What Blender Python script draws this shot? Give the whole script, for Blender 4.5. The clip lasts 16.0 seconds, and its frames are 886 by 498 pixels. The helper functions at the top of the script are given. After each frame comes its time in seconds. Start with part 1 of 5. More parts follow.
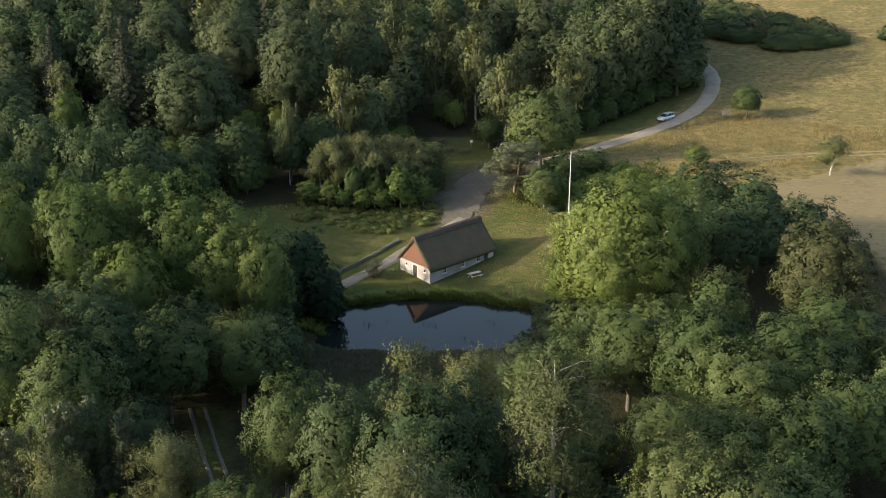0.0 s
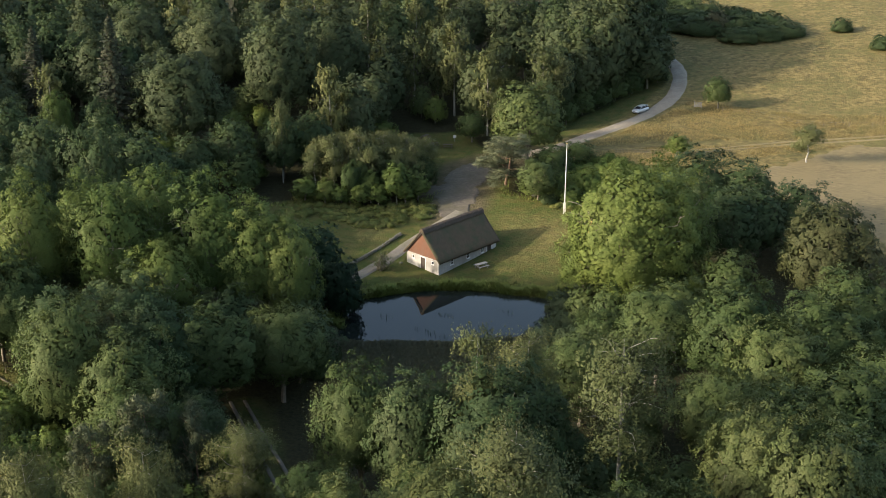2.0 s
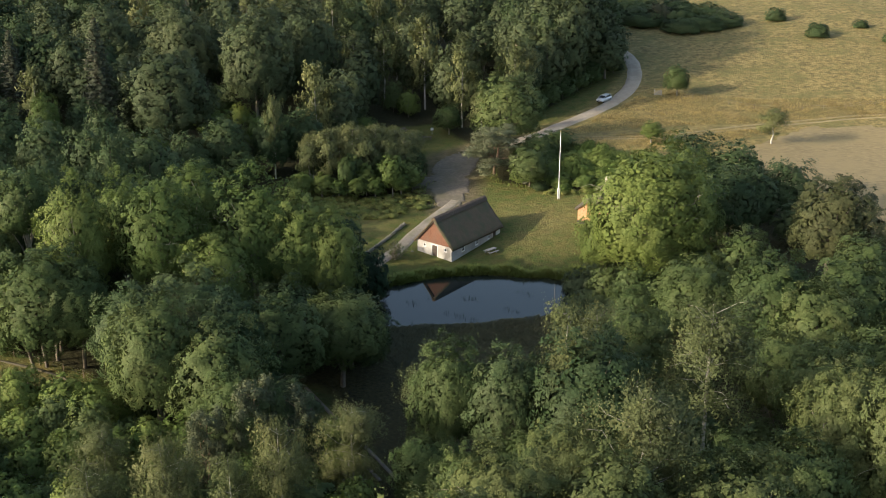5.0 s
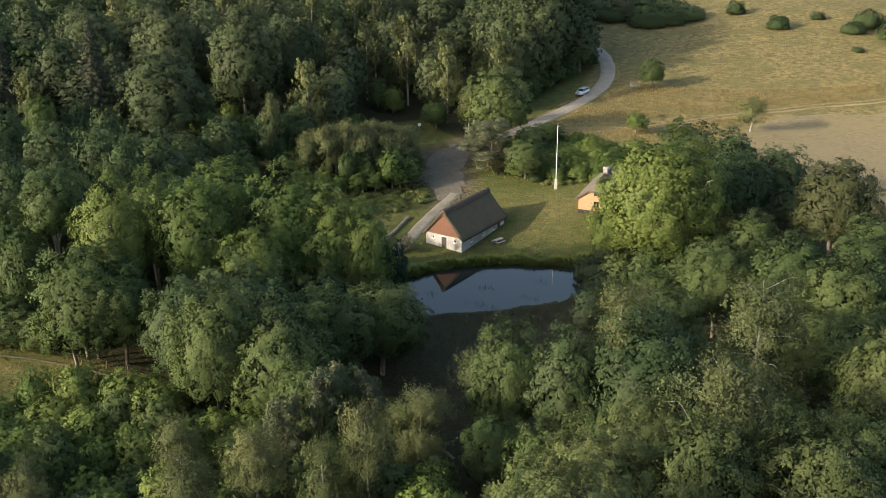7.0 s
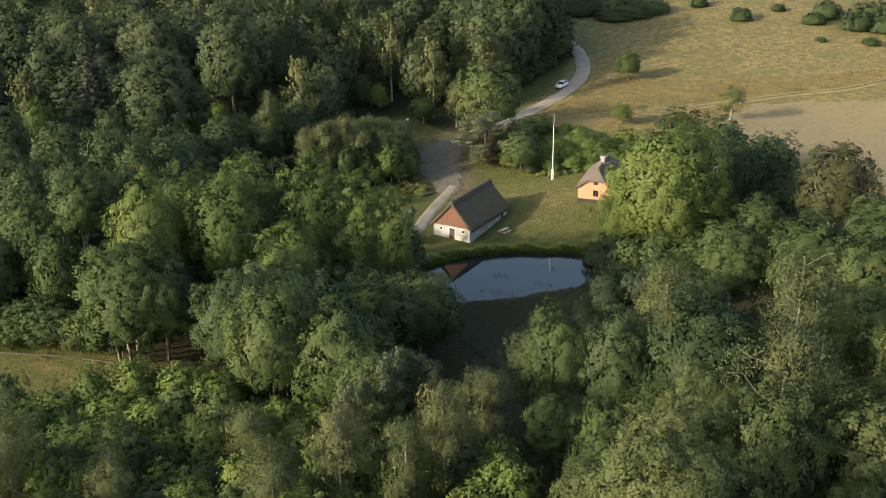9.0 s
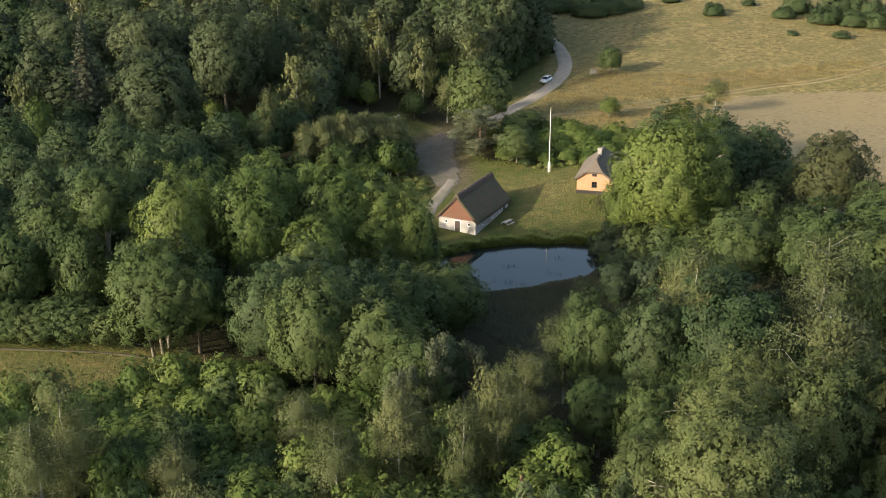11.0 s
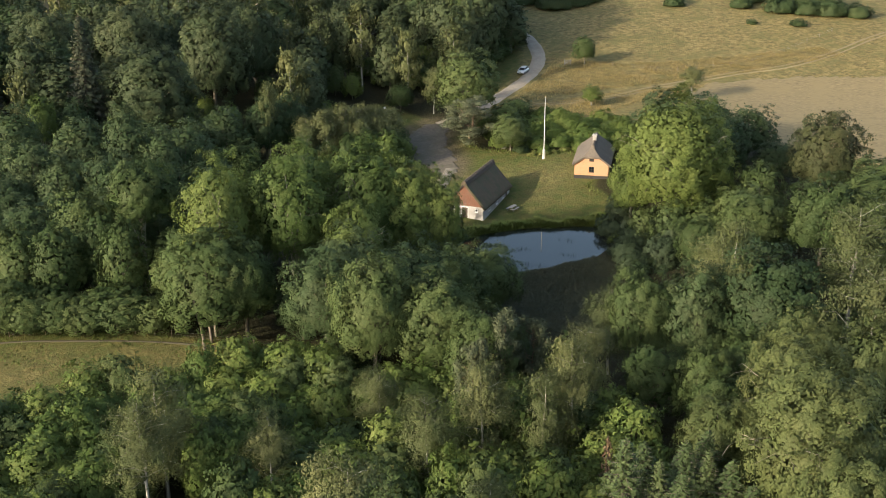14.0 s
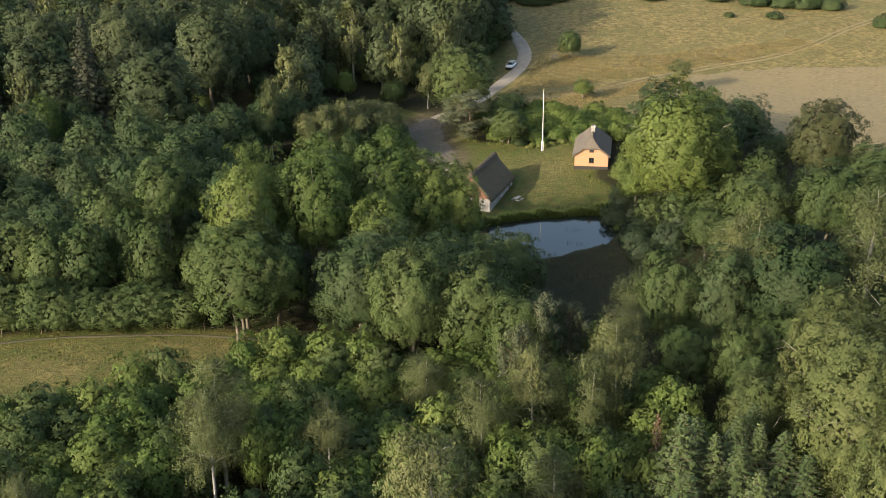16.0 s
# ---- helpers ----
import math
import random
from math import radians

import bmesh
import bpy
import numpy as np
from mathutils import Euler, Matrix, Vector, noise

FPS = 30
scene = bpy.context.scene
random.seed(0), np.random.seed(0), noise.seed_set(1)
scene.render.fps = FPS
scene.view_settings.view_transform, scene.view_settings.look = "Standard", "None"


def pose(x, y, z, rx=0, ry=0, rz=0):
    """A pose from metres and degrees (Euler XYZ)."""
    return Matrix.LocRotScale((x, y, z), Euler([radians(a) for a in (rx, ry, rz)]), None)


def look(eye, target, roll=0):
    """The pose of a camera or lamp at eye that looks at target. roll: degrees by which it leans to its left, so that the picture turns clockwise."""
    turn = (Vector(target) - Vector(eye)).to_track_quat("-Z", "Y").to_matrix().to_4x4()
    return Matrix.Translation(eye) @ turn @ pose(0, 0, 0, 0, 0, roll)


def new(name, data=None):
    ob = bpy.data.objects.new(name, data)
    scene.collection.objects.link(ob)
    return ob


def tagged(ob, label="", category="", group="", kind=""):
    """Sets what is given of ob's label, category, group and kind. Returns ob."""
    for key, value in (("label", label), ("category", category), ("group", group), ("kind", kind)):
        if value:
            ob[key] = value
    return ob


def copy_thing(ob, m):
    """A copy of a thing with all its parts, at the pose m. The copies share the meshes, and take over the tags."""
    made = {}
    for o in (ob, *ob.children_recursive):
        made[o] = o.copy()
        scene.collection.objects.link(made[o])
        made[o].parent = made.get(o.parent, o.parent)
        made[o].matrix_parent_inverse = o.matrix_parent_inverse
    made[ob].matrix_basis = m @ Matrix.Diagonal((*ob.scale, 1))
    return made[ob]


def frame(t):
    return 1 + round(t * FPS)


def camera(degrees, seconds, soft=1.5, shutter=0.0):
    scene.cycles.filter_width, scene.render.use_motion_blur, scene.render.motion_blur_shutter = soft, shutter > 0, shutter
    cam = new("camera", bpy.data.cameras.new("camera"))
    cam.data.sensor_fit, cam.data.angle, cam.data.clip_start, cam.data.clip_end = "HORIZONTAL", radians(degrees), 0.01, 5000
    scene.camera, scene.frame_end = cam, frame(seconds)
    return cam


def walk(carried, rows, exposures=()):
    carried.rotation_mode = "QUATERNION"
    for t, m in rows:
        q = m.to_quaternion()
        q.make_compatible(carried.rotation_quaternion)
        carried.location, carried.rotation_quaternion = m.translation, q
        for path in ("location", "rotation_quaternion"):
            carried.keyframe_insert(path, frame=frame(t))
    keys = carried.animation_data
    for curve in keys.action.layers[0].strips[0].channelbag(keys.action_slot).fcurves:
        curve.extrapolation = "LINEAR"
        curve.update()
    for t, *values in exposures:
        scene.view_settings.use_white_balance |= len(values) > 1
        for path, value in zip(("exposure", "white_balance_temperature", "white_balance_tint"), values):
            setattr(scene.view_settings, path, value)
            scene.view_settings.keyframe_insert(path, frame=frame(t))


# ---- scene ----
cam = camera(41.5, 16.0, soft=0.7)
METRES, EYE, TILT, LEAN, TURN = 100.0, 69.3, -21.0, 0.0, 0.0
ROWS = [
    (0.0, 0.0, 0.0, 0.0, 0.0, 0.0, -0.0),
    (0.5, -0.0323, -0.0084, -0.0024, -0.94, -0.01, 0.36),
    (1.0, -0.0675, -0.0168, -0.0051, -1.97, -0.03, 0.72),
    (1.5, -0.1, -0.0243, -0.0073, -2.89, -0.05, 1.06),
    (2.0, -0.1356, -0.0318, -0.0096, -3.9, -0.08, 1.44),
    (2.5, -0.1688, -0.0382, -0.0115, -4.83, -0.12, 1.8),
    (3.0, -0.2047, -0.0446, -0.0134, -5.82, -0.16, 2.18),
    (3.5, -0.2381, -0.0496, -0.0151, -6.75, -0.2, 2.54),
    (4.0, -0.2746, -0.0543, -0.0166, -7.74, -0.26, 2.89),
    (6.5, -0.4498, -0.0704, -0.0208, -12.37, -0.6, 4.71),
    (7.0, -0.4866, -0.072, -0.0212, -13.3, -0.69, 5.08),
    (7.5, -0.5203, -0.073, -0.0213, -14.17, -0.79, 5.43),
    (8.0, -0.5567, -0.0737, -0.0215, -15.12, -0.9, 5.84),
    (8.5, -0.5895, -0.0737, -0.0212, -15.98, -0.98, 6.14),
    (9.0, -0.6238, -0.0729, -0.0203, -16.81, -1.1, 6.55),
    (11.5, -0.7551, -0.0686, -0.0189, -20.12, -1.55, 7.77),
    (12.0, -0.7823, -0.0667, -0.0193, -20.79, -1.67, 8.04),
    (12.5, -0.808, -0.0643, -0.0195, -21.48, -1.76, 8.21),
    (13.0, -0.8365, -0.061, -0.0188, -22.19, -1.88, 8.47),
    (13.5, -0.8625, -0.0583, -0.0181, -22.82, -1.98, 8.72),
    (14.0, -0.8907, -0.055, -0.0172, -23.52, -2.09, 9.0),
    (14.5, -0.9168, -0.0517, -0.0161, -24.16, -2.18, 9.23),
    (15.0, -0.945, -0.0473, -0.0142, -24.85, -2.32, 9.49),
    (15.5, -0.9694, -0.044, -0.013, -25.41, -2.41, 9.77),
    (16.0, -0.9912, -0.0417, -0.0125, -25.9, -2.54, 10.01),
]
walk(cam, [(t, pose(0, 0, EYE, TILT, LEAN, TURN) @ pose(METRES * x, METRES * y, METRES * z, 90 + pitch, roll, yaw)) for t, x, y, z, yaw, pitch, roll in ROWS])

# ---- world, sun, exposure ----
SUN_TO = Vector((-0.913, -0.2, 0.345))          # towards the sun
world = bpy.data.worlds.new("world")
scene.world = world
world.use_nodes = True
wn = world.node_tree.nodes
sky = wn.new("ShaderNodeTexSky")
sky.sky_type = "NISHITA"
sky.sun_disc = False
sky.sun_elevation = math.asin(SUN_TO.normalized().z)
sky.sun_rotation = math.atan2(SUN_TO.x, SUN_TO.y)
sky.air_density, sky.dust_density, sky.ozone_density = 1.1, 3.2, 0.7
world.node_tree.links.new(sky.outputs[0], wn["Background"].inputs[0])
wn["Background"].inputs[1].default_value = 0.15
sun = new("sun", bpy.data.lights.new("sun", "SUN"))
sun.data.energy, sun.data.angle, sun.data.color = 2.9, radians(0.6), (1.0, 0.87, 0.68)
sun.matrix_world = look(SUN_TO * 400, (0, 0, 0))
scene.view_settings.exposure = 1.28


# ---- materials ----
def material(name):
    m = bpy.data.materials.new(name)
    m.use_nodes = True
    nt = m.node_tree
    return m, nt, nt.nodes["Principled BSDF"], nt.nodes["Material Output"]


def ramp(nt, fac, *stops):
    n = nt.nodes.new("ShaderNodeValToRGB")
    while len(n.color_ramp.elements) < len(stops):
        n.color_ramp.elements.new(0.5)
    for e, (p, c) in zip(n.color_ramp.elements, stops):
        e.position, e.color = p, (*c, 1)
    nt.links.new(fac, n.inputs[0])
    return n.outputs[0]


def mix(nt, fac, a, b, mode="MIX"):
    n = nt.nodes.new("ShaderNodeMix")
    n.data_type, n.blend_type = "RGBA", mode
    for i, v in ((0, fac), (6, a), (7, b)):
        if isinstance(v, bpy.types.NodeSocket):
            nt.links.new(v, n.inputs[i])
        else:
            n.inputs[i].default_value = v if i == 0 else (*v, 1)
    return n.outputs[2]


def noise_tex(nt, scale, detail=4.0, rough=0.6, stretch=None, space="Object"):
    co = nt.nodes.new("ShaderNodeTexCoord").outputs[space]
    if stretch:
        mp = nt.nodes.new("ShaderNodeMapping")
        mp.inputs["Scale"].default_value = stretch
        nt.links.new(co, mp.inputs[0])
        co = mp.outputs[0]
    n = nt.nodes.new("ShaderNodeTexNoise")
    n.inputs["Scale"].default_value, n.inputs["Detail"].default_value, n.inputs["Roughness"].default_value = scale, detail, rough
    nt.links.new(co, n.inputs["Vector"])
    return n.outputs[0]


def bump(nt, bsdf, height, strength, distance):
    b = nt.nodes.new("ShaderNodeBump")
    b.inputs["Strength"].default_value, b.inputs["Distance"].default_value = strength, distance
    nt.links.new(height, b.inputs["Height"])
    nt.links.new(b.outputs[0], bsdf.inputs["Normal"])


def surface(name, dark, light, scale, rough=0.85, metal=0.0, relief=0.0, stretch=None, second=None):
    """A weathered surface: two colours mixed by fine noise, broken up by coarse noise."""
    m, nt, bsdf, _ = material(name)
    fine = noise_tex(nt, scale, 6, 0.65, stretch)
    coarse = noise_tex(nt, scale * 0.13, 3, 0.6)
    c = ramp(nt, fine, (0.3, dark), (0.7, light))
    if second:
        c = mix(nt, ramp(nt, coarse, (0.45, (0, 0, 0)), (0.65, (1, 1, 1))), c, second)
    else:
        c = mix(nt, ramp(nt, coarse, (0.35, (0.35,) * 3), (0.7, (0, 0, 0))), c, tuple(0.72 * v for v in dark))
    nt.links.new(c, bsdf.inputs["Base Color"])
    bsdf.inputs["Roughness"].default_value, bsdf.inputs["Metallic"].default_value = rough, metal
    if relief:
        bump(nt, bsdf, fine, 0.6, relief)
    return m


def leaf_material(name, dark, light, warm, through_light=0.24):
    """Leaves: the colour varies from tree to tree and from leaf to leaf; part of the light passes through."""
    m, nt, bsdf, out = material(name)
    geo = nt.nodes.new("ShaderNodeNewGeometry").outputs["Random Per Island"]
    per_tree = nt.nodes.new("ShaderNodeObjectInfo").outputs["Random"]
    c = ramp(nt, geo, (0.0, tuple(0.6 * p + 0.4 * q for p, q in zip(dark, light))), (0.8, light), (1.0, tuple(0.5 * (p + q) for p, q in zip(light, warm))))
    patch = noise_tex(nt, 0.35, 2)
    c = mix(nt, ramp(nt, patch, (0.42, (0, 0, 0)), (0.72, (0.55,) * 3)), c, warm)
    # the single leaves within a spray, with the shade of their gaps painted dark
    vor = nt.nodes.new("ShaderNodeTexVoronoi")
    vor.inputs["Scale"].default_value = 9.0
    nt.links.new(nt.nodes.new("ShaderNodeTexCoord").outputs["Object"], vor.inputs["Vector"])
    c = mix(nt, 1.0, c, ramp(nt, vor.outputs["Distance"], (0.0, (1.06,) * 3), (0.45, (1.0,) * 3), (0.8, (0.8,) * 3)), "MULTIPLY")
    hue = nt.nodes.new("ShaderNodeHueSaturation")
    a = nt.nodes.new("ShaderNodeMapRange")
    a.inputs["To Min"].default_value, a.inputs["To Max"].default_value = 0.485, 0.515
    v = nt.nodes.new("ShaderNodeMapRange")
    v.inputs["From Min"].default_value, v.inputs["From Max"].default_value = 1.0, 0.0
    v.inputs["To Min"].default_value, v.inputs["To Max"].default_value = 0.78, 1.18
    nt.links.new(per_tree, a.inputs[0])
    nt.links.new(per_tree, v.inputs[0])
    nt.links.new(a.outputs[0], hue.inputs["Hue"])
    nt.links.new(v.outputs[0], hue.inputs["Value"])
    nt.links.new(c, hue.inputs["Color"])
    nt.links.new(hue.outputs[0], bsdf.inputs["Base Color"])
    bsdf.inputs["Roughness"].default_value = 0.6
    bsdf.inputs["Specular IOR Level"].default_value = 0.12
    tr = nt.nodes.new("ShaderNodeBsdfTranslucent")
    nt.links.new(hue.outputs[0], tr.inputs[0])
    ms = nt.nodes.new("ShaderNodeMixShader")
    ms.inputs[0].default_value = through_light
    nt.links.new(bsdf.outputs[0], ms.inputs[1])
    nt.links.new(tr.outputs[0], ms.inputs[2])
    nt.links.new(ms.outputs[0], out.inputs["Surface"])
    return m


LEAF = {
    "ash": leaf_material("ash_leaves", (0.064, 0.102, 0.027), (0.104, 0.146, 0.040), (0.140, 0.170, 0.052)),
    "oak": leaf_material("broad_leaves", (0.043, 0.073, 0.025), (0.075, 0.109, 0.037), (0.104, 0.124, 0.049)),
    "maple": leaf_material("maple_leaves", (0.033, 0.058, 0.023), (0.056, 0.090, 0.037), (0.086, 0.102, 0.048)),
    "brown": leaf_material("bronze_leaves", (0.048, 0.058, 0.025), (0.078, 0.088, 0.037), (0.100, 0.098, 0.046)),
    "birch": leaf_material("birch_leaves", (0.078, 0.098, 0.038), (0.116, 0.136, 0.054), (0.144, 0.150, 0.066)),
    "olive": leaf_material("olive_leaves", (0.066, 0.090, 0.033), (0.104, 0.130, 0.046), (0.134, 0.145, 0.058)),
    # pale birch leaves, lightened to stand in for sunlight missing in the grove
    "pale": leaf_material("lightened_birch_leaves", (0.092, 0.113, 0.045), (0.134, 0.152, 0.062), (0.162, 0.164, 0.076)),
    "dark": leaf_material("dark_leaves", (0.015, 0.034, 0.017), (0.027, 0.053, 0.025), (0.041, 0.063, 0.034), 0.2),
    "pine": leaf_material("pine_needles", (0.060, 0.076, 0.042), (0.096, 0.114, 0.064), (0.122, 0.130, 0.074), 0.15),
    "spruce": leaf_material("spruce_needles", (0.050, 0.076, 0.028), (0.078, 0.112, 0.043), (0.104, 0.132, 0.056), 0.15),
    "willow": leaf_material("willow_leaves", (0.040, 0.061, 0.031), (0.065, 0.090, 0.046), (0.081, 0.104, 0.056)),
    "darkspruce": leaf_material("old_spruce_needles", (0.030, 0.042, 0.025), (0.050, 0.063, 0.038), (0.086, 0.073, 0.050), 0.15),
    "sunash": leaf_material("sunlit_ash_leaves", (0.085, 0.122, 0.030), (0.138, 0.178, 0.046), (0.168, 0.196, 0.057)),
    # leaves of the far wood: distant haze is mixed into this greyed green
    "wood": leaf_material("haze_greyed_leaves", (0.046, 0.068, 0.031), (0.074, 0.100, 0.046), (0.102, 0.112, 0.057)),
    "scrub": leaf_material("scrub_leaves", (0.040, 0.068, 0.028), (0.066, 0.098, 0.040), (0.090, 0.110, 0.048), 0.25),
    "shrub": leaf_material("shrub_leaves", (0.068, 0.114, 0.027), (0.116, 0.166, 0.041), (0.156, 0.176, 0.057)),
    "reed": leaf_material("reed_blades", (0.09, 0.14, 0.03), (0.15, 0.2, 0.048), (0.2, 0.205, 0.066)),
    "sedge": leaf_material("sedge_blades", (0.058, 0.062, 0.034), (0.092, 0.094, 0.052), (0.120, 0.108, 0.060), 0.2),
    "straw": leaf_material("straw_blades", (0.290, 0.226, 0.090), (0.430, 0.336, 0.134), (0.450, 0.336, 0.124), 0.2),
    "herb": leaf_material("herb_leaves", (0.126, 0.159, 0.044), (0.189, 0.218, 0.066), (0.252, 0.212, 0.083)),
    "rust": leaf_material("dead_needles", (0.130, 0.085, 0.055), (0.170, 0.110, 0.070), (0.190, 0.130, 0.085), 0.1),
}
BARK = surface("grey_bark", (0.1, 0.085, 0.065), (0.2, 0.175, 0.14), 6, 0.9, relief=0.03, stretch=(1, 1, 0.25))
BARK_PALE = surface("pale_bark", (0.2, 0.18, 0.145), (0.38, 0.345, 0.285), 5, 0.85, relief=0.02, stretch=(1, 1, 0.3))
BARK_BIRCH = surface("birch_bark", (0.24, 0.225, 0.2), (0.52, 0.495, 0.45), 3, 0.7, relief=0.01, stretch=(1, 1, 3.0))
BARK_PINE = surface("pine_bark", (0.14, 0.09, 0.06), (0.25, 0.165, 0.11), 5, 0.9, relief=0.03, stretch=(1, 1, 0.3))


# ---- the lie of the land ----
HILLS = [(-10, 140, -3.57), (5, 175, -0.78), (22, 150, -3.02), (-65, 120, 0.47), (0, 95, -0.47), (-50, 220, -1.31), (5, 220, -2.95),
         (55, 240, -1.06), (95, 265, 0.28), (85, 200, -3.25), (140, 290, 2.72), (-20, 190, -2.64), (40, 180, 0.77), (20, 260, -2.88),
         (130, 200, -1.94), (0, 45, 1.78), (120, 350, 3.96), (-115, 190, -2.11), (75, 285, 0.2), (160, 150, -1.58)]


def smooth(a, b, v):
    s = np.clip((np.asarray(v, float) - a) / (b - a), 0, 1)
    return s * s * (3 - 2 * s)


def pond_reach(x, y):
    """Below 1 in the pond: its outline, uneven along the way round."""
    dx, dy = (np.asarray(x, float) + 1.6) / 16.2, (np.asarray(y, float) - 150.6) / 8.8
    a = np.arctan2(dy, dx)
    return np.hypot(dx, dy) / (1 + 0.035 * np.sin(3 * a + 0.6) + 0.03 * np.sin(5 * a) + 0.02 * np.sin(11 * a + 1) + 0.012 * np.sin(19 * a) + 0.2 * np.exp(-((a + 2.45) / 0.28) ** 2))


def land(x, y):
    x, y = np.asarray(x, float), np.asarray(y, float)
    z = 6.07 + 0.04 * (np.clip(y, 0, 420) - 150)
    for cx, cy, k in HILLS:
        z = z + k * np.exp(-((x - cx) ** 2 + (y - cy) ** 2) / 38.0 ** 2)
    far = smooth(250, 700, np.hypot(x - 10, y - 180))
    z = z * (1 - far) + 9 * far
    near = smooth(2.6, 1.15, pond_reach(x, y))
    z = z * (1 - near) + np.maximum(0.32, np.minimum(z, 0.75)) * near
    bed = smooth(1.1, 0.93, pond_reach(x, y))
    return z * (1 - bed) - 0.9 * bed


def height(x, y):
    return float(land(x, y))


def wobble(x, y, size=9.0, seed=0.0):
    """Smooth unevenness between -1 and 1 from a few crossed waves."""
    u, v = np.asarray(x, float) / size, np.asarray(y, float) / size
    return (np.sin(u * 1.7 + 1.3 * np.sin(v * 1.1 + seed) + seed) + np.sin(v * 2.1 + 1.1 * np.sin(u * 1.3 - seed) + 2 * seed) + np.sin((u + v) * 3.1 + seed * 3)) / 3


def inside(x, y, ring):
    """Whether points lie in a polygon."""
    x, y = np.asarray(x, float), np.asarray(y, float)
    r = np.zeros(x.shape, bool)
    for (x0, y0), (x1, y1) in zip(ring, ring[1:] + ring[:1]):
        hit = ((y0 > y) != (y1 > y)) & (x < (x1 - x0) * (y - y0) / (y1 - y0 + 1e-9) + x0)
        r ^= hit
    return r


# open ground, where no wood stands
YARD = [(-17, 161), (-10, 160), (0, 161), (10, 159), (20, 152), (24, 158), (22, 168), (30, 175), (28, 184), (20, 189), (13, 196), (14, 212), (8, 234),
        (-4, 232), (-1, 214), (0, 200), (-6, 192), (-16, 194), (-24, 196), (-36, 190), (-44, 178), (-40, 166), (-26, 164)]
MEADOW = [(20, 214), (33, 206), (42, 196), (62, 182), (66, 150), (80, 120), (400, 60), (500, 500), (120, 500), (76, 340), (63, 292), (58, 262), (50, 246), (38, 233), (26, 224)]
PASTURE = [(-130, 148), (-87, 141.4), (-80, 139.2), (-69, 135.5), (-59.6, 129.5), (-54.5, 126.5), (-49, 121), (-54, 118.5), (-64, 115), (-80, 116), (-92, 114), (-130, 118)]
VERGE = [(22, 221), (30, 227), (40, 235), (48, 244), (55, 254), (58, 264), (54, 264), (48, 253), (38, 243), (28, 235), (18, 228)]
FEN = [(-18, 143), (-16, 128), (-14, 118), (-6, 118), (2, 128), (8, 137), (6, 144)]
WORN = [(-3, 184), (4, 184), (8, 190), (10, 199), (13, 207), (20, 215), (12, 220), (2, 214), (0, 205), (-10, 204), (-14, 200), (-12, 196), (-3, 195)]
TRACK = [(-30.5, 124), (-25, 124), (-20.8, 101), (-20, 97), (-24, 97), (-27, 101)]


def open_ground(x, y):
    return (inside(x, y, YARD) | inside(x, y, MEADOW) | inside(x, y, PASTURE) | inside(x, y, VERGE) | inside(x, y, FEN) | inside(x, y, TRACK) | (pond_reach(x, y) < 1.12))


def near_ring(x, y, ring, width):
    """1 inside a polygon, falling to 0 over about that width outside it (by sampling round the point)."""
    total = np.zeros(np.asarray(x).shape)
    for k in range(8):
        a = k * math.pi / 4
        total += inside(x + width * math.cos(a), y + width * math.sin(a), ring)
    return (total + 2 * inside(x, y, ring)) / 10


# ---- ground ----
def make_mesh(name, verts, faces):
    me = bpy.data.meshes.new(name)
    verts, faces = np.asarray(verts, np.float32), np.asarray(faces, np.int32)
    n, k = faces.shape
    me.vertices.add(len(verts))
    me.vertices.foreach_set("co", verts.ravel())
    me.loops.add(n * k)
    me.loops.foreach_set("vertex_index", faces.ravel())
    me.polygons.add(n)
    me.polygons.foreach_set("loop_start", np.arange(0, n * k, k, dtype=np.int32))
    me.polygons.foreach_set("loop_total", np.full(n, k, np.int32))
    me.update(calc_edges=True)
    me.validate()
    return me


def grid_mesh(name, xs, ys, z):
    gx, gy = np.meshgrid(xs, ys)
    verts = np.stack([gx, gy, z(gx, gy)], -1).reshape(-1, 3)
    i = np.arange(len(xs) * len(ys)).reshape(len(ys), len(xs))
    faces = np.stack([i[:-1, :-1], i[:-1, 1:], i[1:, 1:], i[1:, :-1]], -1).reshape(-1, 4)
    me = make_mesh(name, verts, faces)
    me.polygons.foreach_set("use_smooth", np.ones(len(faces), bool))
    return me, gx.ravel(), gy.ravel()


reach = np.geomspace(1.3, 1700, 46).cumsum()
xs = np.concatenate([-118 - reach[::-1], np.arange(-118, 160, 1.3), 160 + reach])
ys = np.concatenate([32 - reach[::-1], np.arange(32, 345, 1.3), 345 + reach])


def rough_land(x, y):
    return land(x, y) + 0.05 * wobble(x, y, 3.1, 1) + 0.03 * wobble(x, y, 1.4, 5)


me, gx, gy = grid_mesh("ground", xs, ys, rough_land)
lawn = near_ring(gx, gy, YARD, 1.5)
dry = np.maximum(near_ring(gx, gy, MEADOW, 2.5), 0.42 * near_ring(gx, gy, PASTURE, 2.0))
dry = np.maximum(dry, lawn * (0.12 + 0.5 * np.exp(-(((gx - 17) / 9) ** 2 + ((gy - 177) / 10) ** 2)) + 0.3 * np.exp(-(((gx + 12) / 9) ** 2 + ((gy - 178) / 6) ** 2))))
grassy = np.maximum.reduce([lawn, near_ring(gx, gy, MEADOW, 2), near_ring(gx, gy, PASTURE, 1.5), near_ring(gx, gy, VERGE, 1.0), 0.6 * near_ring(gx, gy, TRACK, 2)])
for key, values in (("dry", dry), ("grassy", grassy), ("fen", near_ring(gx, gy, FEN, 1.5)), ("worn", near_ring(gx, gy, WORN, 2.2))):
    me.attributes.new(key, "FLOAT", "POINT").data.foreach_set("value", values.astype(np.float32))


